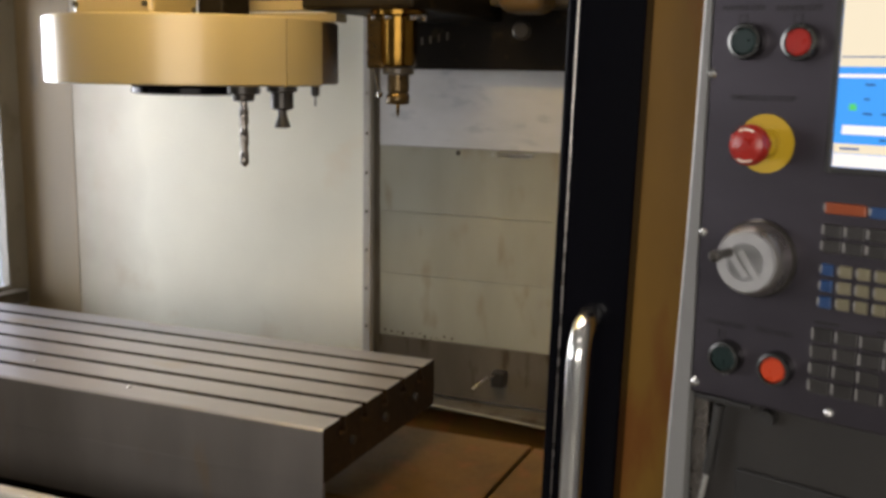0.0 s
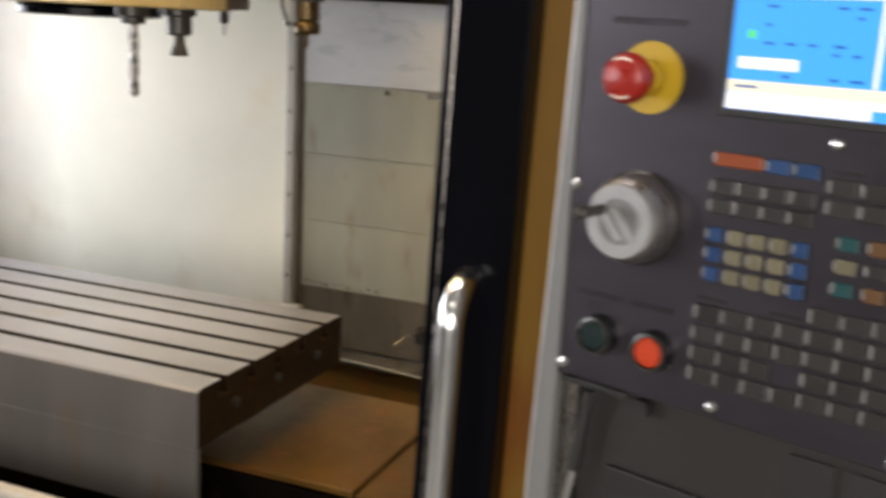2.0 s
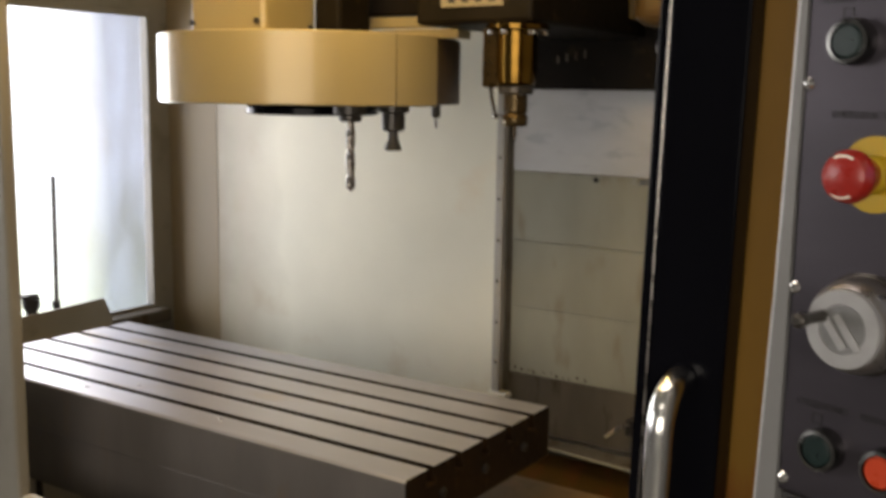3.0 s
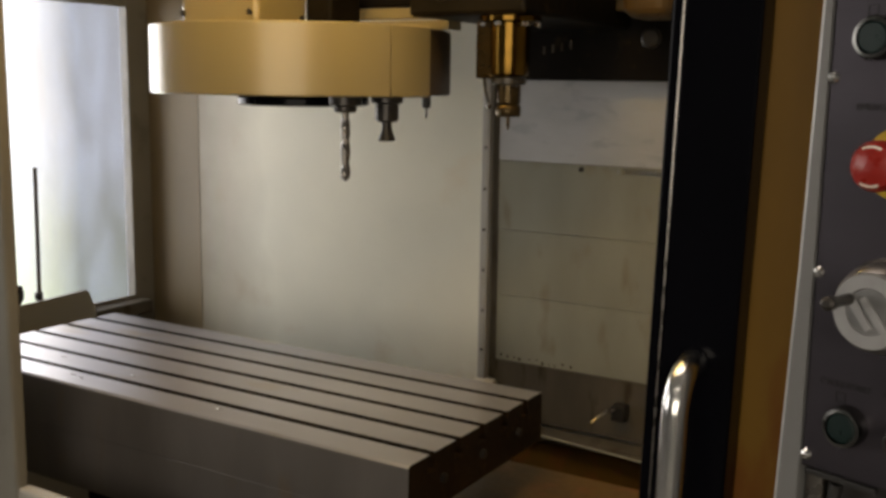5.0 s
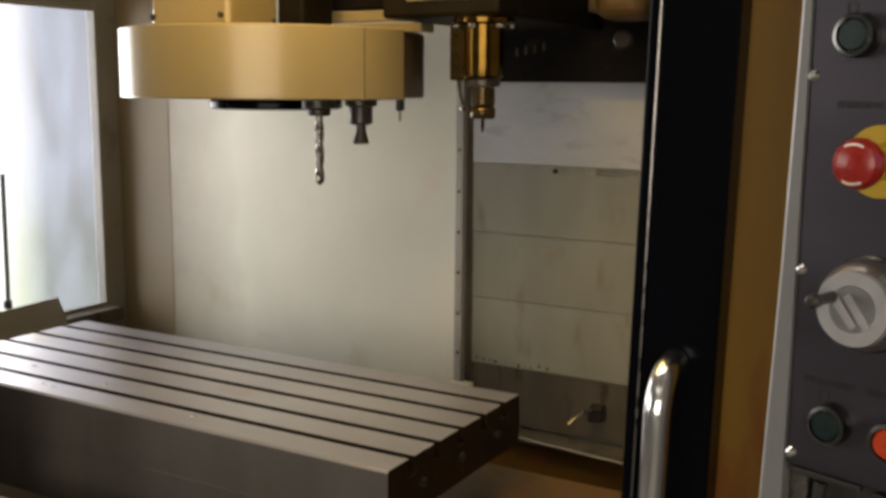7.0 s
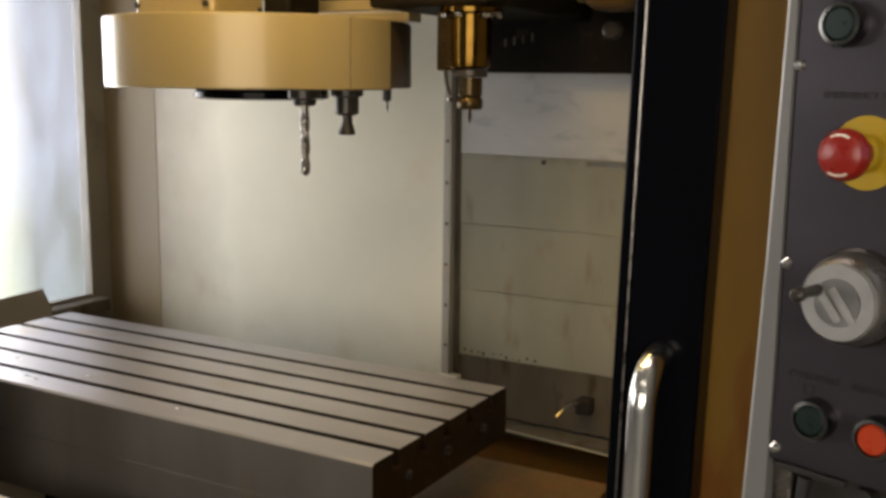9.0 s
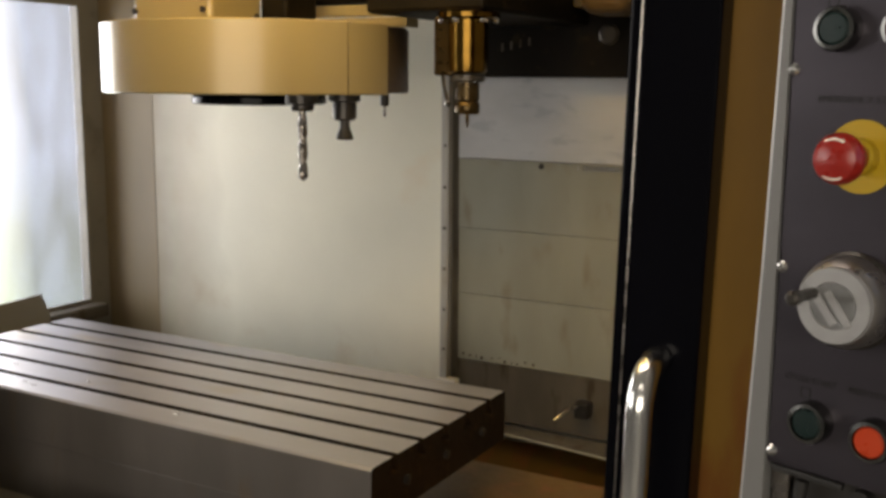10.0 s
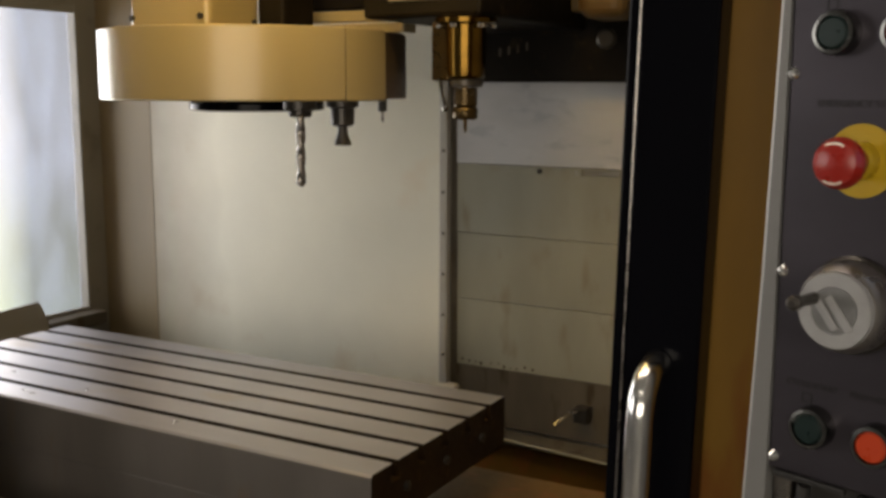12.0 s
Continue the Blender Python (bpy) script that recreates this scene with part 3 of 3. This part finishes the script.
# Flush far side coloured dark brown, as the shell in shadow
part("pocket_gap", arc((CX, CY), CR - 0.03, CR - 0.003, CZ0 + 0.003, CZ1 - 0.003, 0.9, 59.8, 12), DARKBROWN, carousel, "dark shell side with its shade painted in")
part("top_plate", turned([(CR - 0.022, 0), (CR - 0.022, 0.006)], (CX, CY, CZ1 - 0.008), "z", 64), CREAM, carousel)
part("bottom_plate", turned([(CR - 0.05, 0), (CR - 0.05, 0.004)], (CX, CY, CZ0 + 0.02), "z", 64), BLACK, carousel)
part("hub", turned([(0.124, 0), (0.133, 0.003), (0.133, 0.014), (0.11, 0.0415)], (CX, CY, 1.4715), "z", 48), DOORBLACK, carousel, "flat black hub disc")
part("motor_cover", box(-0.722, -0.523, 0.265, 0.415, CZ1 + 0.001, 1.93, 0.012, 4), CREAM, carousel, "cream painted motor cover")
for x in (-0.712, -0.54):
    part("cover_bolt", turned([(0.006, 0), (0.006, 0.005)], (x, 0.2651, 1.648), "-y", 10), DARKSTEEL, carousel)
part("side_bolt", turned([(0.006, 0), (0.006, 0.005)], (-0.525, 0.395, 1.642), "x", 10), DARKSTEEL, carousel)
part("slide_arm", box(-0.518, -0.452, 0.40, 0.50, CZ1 + 0.002, 1.95, 0.008), DARKIRON, carousel, "dark slide arm")


def hanging_tool(name, angle, label, profile, mat, holder=None, flutes=False):
    x, y = CX + 0.25 * math.cos(radians(angle)), CY + 0.25 * math.sin(radians(angle))
    ob = thing(name, (x, y, CZ0 + 0.01), label, "cutting tool", group="tools in the carousel")
    profile = [(rad, h - 0.005) for rad, h in profile]
    holder = [(rad, h - 0.005 if h < 1.5 else h) for rad, h in holder]
    if holder:
        part("holder", turned(holder, (x, y, 0), "z", 24), DARKSTEEL, ob)
    bm = turned(profile, (x, y, 0), "z", 20)
    if flutes:
        for v in bm.verts:
            a = math.atan2(v.co.y - y, v.co.x - x)
            k = 1 - 0.28 * max(0, math.cos(2 * a + (v.co.z - 1.34) * 150)) if v.co.z < flutes else 1
            v.co.x, v.co.y = x + (v.co.x - x) * k, y + (v.co.y - y) * k
    part("cutter", bm, mat, ob)
    return ob


hanging_tool("twist_drill", -33.5, "long dark twist drill hanging from the carousel", [(0.002, 1.345), (0.0085, 1.351)] + [(0.0085, 1.351 + 0.004 * k) for k in range(1, 28)] + [(0.0088, 1.464), (0.0088, 1.48)], STEEL,
             [(0.018, 1.470), (0.021, 1.474), (0.021, 1.481), (0.030, 1.484), (0.030, 1.53)], 1.46)
hanging_tool("dovetail_cutter", -13, "dark flared cutter in a round holder", [(0.015, 1.417), (0.016, 1.420), (0.0095, 1.440), (0.0095, 1.456)], DARKSTEEL,
             [(0.016, 1.452), (0.022, 1.456), (0.022, 1.485), (0.030, 1.488), (0.030, 1.53)])
hanging_tool("centre_drill", 37, "thin small drill in a slim holder", [(0.0012, 1.452), (0.0028, 1.458), (0.0028, 1.476)], STEEL,
             [(0.007, 1.474), (0.009, 1.477), (0.009, 1.495), (0.012, 1.53)])

# ---- spindle head ----
SX, SY = -0.073, 0.43
head = thing("spindle_head", (-0.13, 0.65, 1.53), "dark oily spindle head with a bronze nose", "spindle head")
part("head_casting", box(-0.272, -0.028, 0.40, 0.93, 1.642, 2.19, 0.008), DARKIRON, head, "dark head casting")
label_plate = part("label_plate", box(-0.215, -0.085, 0.397, 0.3995, 1.672, 1.715, 0.001), PLATE, head, "pale plate with worn print")
for k, x in enumerate((-0.198, -0.170, -0.142, -0.114)):
    part("print_bar", box(x, x + 0.014, 0.3955, 0.3968, 1.679, 1.707), INK, label_plate)
part("flange", turned([(0.050, 0), (0.056, 0.003), (0.056, 0.011), (0.05, 0.014)], (SX, SY, 1.628), "z", 40), BRONZE, head, "bronze-coloured nose flange")
for k in range(6):
    a = radians(30 + 60 * k)
    part("flange_bolt", turned([(0.0055, 0), (0.0065, 0.002), (0.0065, 0.006)], (SX + 0.048 * math.cos(a), SY + 0.048 * math.sin(a), 1.622), "z", 10), CHROME, head)
part("nose", turned([(0.030, 0), (0.035, 0.004), (0.037, 0.03), (0.037, 0.095)], (SX, SY, 1.534), "z", 40), BRONZE, head, "bronze-coloured spindle nose")
part("coolant_block", box(SX - 0.056, SX - 0.020, SY - 0.026, SY + 0.03, 1.530, 1.632, 0.004), BRONZEDARK, head, "dark coolant block")
part("guard_ring", turned([(0.029, 0), (0.031, 0.003), (0.031, 0.012), (0.026, 0.014)], (SX, SY, 1.519), "z", 32), DARKSTEEL, head)
collet = thing("collet_holder", (SX, SY, 1.46), "short steel collet holder in the spindle", "tool holder")
part("holder", turned([(0.019, 1.484), (0.0215, 1.488), (0.0215, 1.5185)], (SX, SY, 0), "z", 28), OILSTEEL, collet)
part("nut", turned([(0.021, 1.462), (0.024, 1.465), (0.024, 1.480), (0.020, 1.484)], (SX, SY, 0), "z", 8), OILSTEEL, collet)
part("cutter", turned([(0.001, 1.437), (0.0035, 1.446), (0.0035, 1.463)], (SX, SY, 0), "z", 12), BRONZE, collet)
hose = thing("coolant_hose", (SX - 0.04, SY, 1.47), "small segmented coolant nozzle beside the holder", "nozzle")
part("hose", tube([(SX - 0.040, SY - 0.02, 1.531), (SX - 0.037, SY - 0.021, 1.51), (SX - 0.029, SY - 0.022, 1.486)], 0.0035, 10), DARKSTEEL, hose)
part("tip", turned([(0.004, 0), (0.006, 0.004), (0.006, 0.01)], (SX - 0.0285, SY - 0.022, 1.475), "z", 10), STEEL, hose)
rail = thing("carousel_rail", (-0.38, 0.60, 1.615), "pale slide rail between carousel and head", "rail")
part("rail_bar", box(-0.60, -0.275, 0.56, 0.60, 1.649, 1.672, 0.003), CREAM, rail)
part("slide_housing", box(-0.60, -0.276, 0.565, 0.70, 1.676, 1.95, 0.004), DARKIRON, rail, "dark slide housing")
part("rail_lip", box(-0.60, -0.275, 0.55, 0.599, 1.626, 1.645, 0.002), CREAM, rail)
column = thing("column_cover", (0.1, 0.9, 1.53), "dark oily column cover behind the spindle", "column")
part("lower_cover", box(-0.33, 0.62, 0.90, 0.965, 1.531, 1.668, 0.004), DARKIRON, column)
part("upper_cover", box(-0.026, 0.62, 0.80, 0.90, 1.672, 2.19, 0.006), material("dull_brown_cover", (0.05, 0.034, 0.012), 0.5, vary=0.3, scale=10), column, "dull brown upper cover")
for k in range(4):
    part("print_bar", box(-0.235 + 0.022 * k, -0.230 + 0.022 * k, 0.8985, 0.8998, 1.588 + 0.004 * k, 1.606 + 0.004 * k), DARKSHEET, column)
part("boss", turned([(0.022, 0), (0.022, 0.006), (0.017, 0.01)], (0.02, 0.90, 1.622), "-y", 20), DARKSTEEL, column)
part("motor_can", box(0.030, 0.135, 0.68, 0.802, 1.650, 1.88, 0.03, 4), AMBER, column, "rounded amber motor cover")

# ---- control pendant ----
PY = -0.418
pendant = thing("control_pendant", (0.82, -0.3, 0.9), "grey operator pendant with dark brushed control panel", "control panel")
SLANT = ((0.55, 0.609), (1.17, 0.6225), (1.38, 0.6305), (1.59, 0.6355), (1.80, 0.6375))
part("casing", prism([(x + 0.0015, z) for z, x in SLANT] + [(1.10, 1.80), (1.10, 0.55)], "y", -0.3995, -0.172), CASING, pendant, "light grey painted casing")
part("left_flange", prism([(x, z) for z, x in SLANT] + [(0.6425, 1.80), (0.6425, 0.55)], "y", PY - 0.002, -0.3997), CASING, pendant, "light grey flange")
# Thin pale tube stands in for the highlight along the flange
part("flange_edge", tube([(x + 0.0006, PY - 0.0018, z) for z, x in SLANT], 0.0009, 8), ALU, pendant, "bright line for the flange edge highlight")
plate = part("front_plate", box(0.6430, 1.09, PY, -0.4005, 1.226, 1.79, 0.002), BRUSHED, pendant, "dark brushed metal front plate")
stud = mesh_of("stud", turned([(0.0048, 0), (0.0048, 0.0015), (0.0030, 0.0040), (0.0012, 0.0046)], (0, 0, 0), "-y", 14), CHROME)
for x, z in ((0.6465, 1.529), (0.6468, 1.382), (0.6475, 1.2365), (0.7770, 1.2360), (0.9060, 1.2350), (0.8425, 1.436), (1.035, 1.235), (0.6465, 1.676)):
    piece("stud", stud, plate, (x, PY, z))


def push_button(x, z, mat, label):
    ob = thing("push_button", (x, PY, z), label, "push button", group="round buttons on the panel")
    part("bezel", turned([(0.0160, 0), (0.0160, 0.010), (0.0148, 0.0128), (0.0122, 0.0132), (0.0118, 0.009)], (x, PY, z), "-y", 28), SLEEVE, ob, "dark chrome sleeve ring")
    part("cap", turned([(0.0114, 0), (0.0114, 0.0025), (0.0100, 0.0040)], (x, PY - 0.0091, z), "-y", 28), mat, ob)
    return ob


push_button(0.6805, 1.557, GREEN, "dark green power button with a chrome ring")
push_button(0.7295, 1.556, RED, "red power button with a chrome ring")
push_button(0.6800, 1.2685, GREEN, "dark green cycle start button in a chrome ring")
push_button(0.7280, 1.267, ORANGERED, "orange-red feed hold button in a chrome ring")

stop = thing("emergency_stop", (0.7020, PY, 1.468), "red mushroom emergency stop on a yellow disc", "emergency stop")
part("yellow_disc", turned([(0.0262, 0), (0.0262, 0.0012)], (0.7020, PY, 1.468), "-y", 40), YELLOW, stop)
part("collar", turned([(0.0135, 0), (0.0135, 0.010), (0.0120, 0.0125)], (0.7020, PY - 0.0013, 1.468), "-y", 28), YELLOW, stop, "yellow collar")
part("mushroom", turned([(0.0115, 0), (0.0122, 0.006), (0.0150, 0.0115), (0.0172, 0.0145), (0.0180, 0.0180), (0.0175, 0.0225), (0.0152, 0.0268), (0.0105, 0.0290), (0.003, 0.0298)], (0.7020, PY - 0.0139, 1.468), "-y", 36), RED, stop, "red mushroom knob")
for a in (60, 240):
    pts = [(0.7020 + 0.0135 * math.cos(radians(a + d)), PY - 0.0408, 1.468 + 0.0135 * math.sin(radians(a + d))) for d in range(0, 70, 10)]
    part("arrow_mark", tube(pts, 0.0012, 6), SHEET, stop, "white curved arrow mark")

jog = thing("jog_handwheel", (0.695, PY, 1.361), "round silver jog handwheel with a small crank", "handwheel")
JX, JZ = 0.7030, 1.3645
part("base_ring", turned([(0.0358, 0), (0.0358, 0.003), (0.0340, 0.005)], (JX, PY, JZ), "-y", 48), DARKSTEEL, jog, "dark base ring")
part("drum", turned([(0.0335, 0), (0.0330, 0.010), (0.0310, 0.0165), (0.0282, 0.020)], (JX, PY - 0.0051, JZ), "-y", 48), DRUM, jog, "satin metal drum")
dial = part("dial", turned([(0.0276, 0), (0.0276, 0.003), (0.0268, 0.0045), (0.0172, 0.0045), (0.0166, 0.0030)], (JX, PY - 0.0252, JZ), "-y", 48), DIALRIM, jog, "pale silver dial rim")
part("dial_face", turned([(0.0165, 0), (0.0165, 0.0008)], (JX, PY - 0.0283, JZ), "-y", 40), DIALDARK, dial, "grey dial face")
for dx in (-0.008, 0.003):
    bm = box(-0.0030, 0.0030, -0.0012, 0, -0.0145, 0.0145, 0.0008)
    bmesh.ops.transform(bm, matrix=Matrix.Translation((JX + dx + 0.001, PY - 0.0292, JZ - 0.002)) @ pose(0, 0, 0, 0, -38, 0), verts=bm.verts)
    part("dial_bar", bm, DIALRIM, dial)
crank = part("crank", turned([(0.0042, 0), (0.0042, 0.004), (0.0036, 0.020), (0.0052, 0.024), (0.0052, 0.030), (0.003, 0.032)], (JX - 0.0150, PY - 0.0292, JZ + 0.007), "-y", 16), DARKSTEEL, jog, "dark crank knob")

def print_bar(x0, x1, z, h=0.004):
    part("print_bar", box(x0, x1, PY - 0.0006, PY, z - h / 2, z + h / 2), INK, plate)


def words(text, x, z, size):
    """Printed words on the plate, in raised ink."""
    cu = bpy.data.curves.new("lettering", "FONT")
    cu.body, cu.size, cu.extrude, cu.align_x = text, size, 0.0003, "CENTER"
    cu.materials.append(INK)
    ob = new("lettering", cu)
    ob.parent, ob.matrix_parent_inverse = plate, PLACED[plate].inverted()
    ob.rotation_euler = (radians(90), 0, 0)
    ob.location = (x, PY - 0.0004, z)
    return ob


words("POWER ON", 0.6725, 1.5840, 0.0075)
words("POWER OFF", 0.7235, 1.5825, 0.0075)
words("EMERGENCY STOP", 0.6965, 1.5055, 0.0072)
words("CYCLE START", 0.6750, 1.2965, 0.0066)
words("FEED HOLD", 0.7220, 1.2965, 0.0066)
for x, z in ((0.6720, 1.2885), (0.7235, 1.576), (0.6735, 1.5765)):
    ring = bmesh.new()
    for a, b, c, d in ((-0.004, 0.004, 0.0032, 0.004), (-0.004, 0.004, -0.004, -0.0032), (-0.004, -0.0032, -0.0032, 0.0032), (0.0032, 0.004, -0.0032, 0.0032)):
        box(x + a, x + b, PY - 0.0006, PY, z + c, z + d, into=ring)
    part("printed_square", ring, INK, plate)

# screen
screen = thing("display_screen", (0.9, PY, 1.446), "glowing blue and white machine display in black bezel", "screen")
bezel = bmesh.new()
for x0, x1, z0, z1 in ((0.7565, 0.7620, 1.4465, 1.72), (1.060, 1.0665, 1.4465, 1.72), (0.7620, 1.060, 1.4465, 1.4520), (0.7620, 1.060, 1.7135, 1.72)):
    box(x0, x1, PY - 0.003, PY - 0.0001, z0, z1, 0.001, into=bezel)
part("bezel", bezel, BLACK, screen)
SY0 = PY - 0.0008
disp = part("panel", box(0.7621, 1.0599, SY0, PY - 0.0002, 1.4521, 1.7134), SCREENBLUE, screen, "blue glowing panel")


def shown(x0, x1, z0, z1, mat, lift=1):
    part("field", box(x0, x1, SY0 - 0.0004 * lift, SY0 - 0.0004 * (lift - 1), z0, z1), mat, disp)


shown(0.7625, 0.8610, 1.4525, 1.4635, SCREENWHITE)
shown(0.7625, 1.0590, 1.4640, 1.4720, SCREENCREAM)
shown(0.8620, 1.0590, 1.4592, 1.4635, SCREENWHITE)
shown(0.7685, 0.8100, 1.4800, 1.4875, SCREENWHITE)
shown(0.8600, 0.8625, 1.4725, 1.5265, SCREENWHITE)
shown(0.7625, 1.0590, 1.5270, 1.5300, SCREENWHITE)
shown(0.7625, 1.0590, 1.5360, 1.7100, SCREENCREAM)
shown(0.7730, 0.7790, 1.5000, 1.5055, SCREENGREEN)
shown(0.7640, 0.9000, 1.5435, 1.5445, SCREENTEXT, 2)
rng = random.Random(4)
for k in range(40):
    x, z = rng.choice((0.785, 0.80, 0.815, 0.832, 0.845, 0.868, 0.880, 0.896)), rng.choice((1.4752, 1.4910, 1.4965, 1.5085, 1.5145, 1.5205))
    w = rng.uniform(0.003, 0.009)
    shown(x, x + w, z, z + 0.0018, SCREENTEXT)
shown(0.768, 0.784, 1.4670, 1.4688, SCREENTEXT, 2)

# keys
RIM = {}


def key_mesh(w, h, mat):
    tag = (round(w, 4), round(h, 4), mat.name)
    if tag not in RIM:
        me = mesh_of("key", box(-w / 2, w / 2, -0.0032, 0, -h / 2, h / 2, 0.0011, 2), mat)
        rim = mesh_of("key_rim", box(-w / 2 - 0.0008, -w / 2 + 0.0009, -0.0036, -0.0004, -h / 2 + 0.0022, h / 2 - 0.0014, 0.0004, 1), KEYEDGE)
        RIM[tag] = (me, rim)
    return RIM[tag]


def key_block(x0, x1, z0, z1, cols, rows, colour, gap=0.0028, skip=()):
    pw, ph = (x1 - x0) / cols, (z1 - z0) / rows
    for r in range(rows):
        for c in range(cols):
            if (r, c) in skip:
                continue
            me, rim = key_mesh(pw - gap, ph - gap * 0.85, colour(r, c))
            k = piece("key", me, plate, (x0 + pw * (c + 0.5), PY, z1 - ph * (r + 0.5)))
            e = new("key_rim", rim)
            e.parent = k


key_block(0.7585, 0.7965, 1.4105, 1.4225, 1, 1, lambda r, c: KEYORANGE)
key_block(0.7965, 0.8360, 1.4100, 1.4220, 2, 1, lambda r, c: KEYBLUE)
key_block(0.7585, 0.8350, 1.3765, 1.4040, 4, 2, lambda r, c: KEYGREY)
key_block(0.7585, 0.8360, 1.3270, 1.3700, 5, 3, lambda r, c: KEYBLUE if c in (0, 4) else KEYCREAM, gap=0.0044)
key_block(0.7565, 0.8400, 1.2500, 1.3125, 4, 4, lambda r, c: KEYGREY, skip=((2, 3),))
key_block(0.8405, 0.9265, 1.3870, 1.4150, 4, 2, lambda r, c: KEYGREY)
MID = ((KEYTEAL, KEYBROWN, KEYBLUE), (KEYCREAM, KEYGREY, KEYBROWN), (KEYTEAL, KEYBROWN, KEYBLUE))
key_block(0.8490, 0.9090, 1.3340, 1.3800, 3, 3, lambda r, c: MID[r][c], gap=0.0065)
key_block(0.8395, 0.9235, 1.2520, 1.3275, 4, 5, lambda r, c: KEYGREY)
for x0, x1, z in ((0.758, 0.780, 1.3155), (0.812, 0.836, 1.3155), (0.843, 0.862, 1.4182), (0.890, 0.918, 1.4182)):
    print_bar(x0, x1, z, 0.0026)

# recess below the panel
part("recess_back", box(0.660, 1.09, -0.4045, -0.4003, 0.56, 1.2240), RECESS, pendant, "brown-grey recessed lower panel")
# Black sheet laid in to paint the shade of the recess
part("recess_shade", box(0.690, 1.08, -0.4095, -0.4046, 0.60, 1.158, 0.002), BLACK, pendant, "black sheet for the shade in the lower recess")
part("slot_rim", box(0.648, 0.7055, PY - 0.0015, PY + 0.004, 1.2205, 1.2257, 0.0012), BLACK, pendant)
part("side_rail", box(0.6435, 0.6590, -0.411, -0.4002, 0.56, 1.2200, 0.002), STEEL, pendant, "bare steel side rail")
for x0, x1 in ((0.835, 0.868), (0.875, 0.910), (0.917, 0.955)):
    part("dark_window", box(x0, x1, -0.4075, -0.4047, 1.162, 1.2150, 0.001), BLACK, pendant)
part("knob", turned([(0.007, 0), (0.008, 0.003), (0.007, 0.012)], (0.719, -0.4047, 1.2160), "-y", 18), BLACK, pendant, "small black knob")
pen = thing("marker_pen", (0.662, -0.415, 1.10), "slim pen with black cap and silver barrel", "pen")
part("cap", tube([(0.6735, -0.4165, 1.219), (0.6700, -0.4165, 1.19), (0.6650, -0.4165, 1.148)], 0.0050, 14), BLACK, pen)
part("barrel", tube([(0.6649, -0.4165, 1.1478), (0.6590, -0.4165, 1.115), (0.6500, -0.4165, 1.07)], 0.0036, 14), CHROME, pen)

# the pendant and all that sits on it is swung towards the operator
SWING = Matrix.Translation((0.645, PY, 0)) @ pose(0, 0, 0, 0, 0, -18.8) @ Matrix.Translation((-0.645, -PY, 0))
for ob in list(scene.objects):
    if ob.parent is None and ob.name.split(".")[0] in ("control_pendant", "push_button", "emergency_stop", "jog_handwheel", "display_screen", "marker_pen"):
        ob.matrix_basis = SWING @ PLACED[ob]
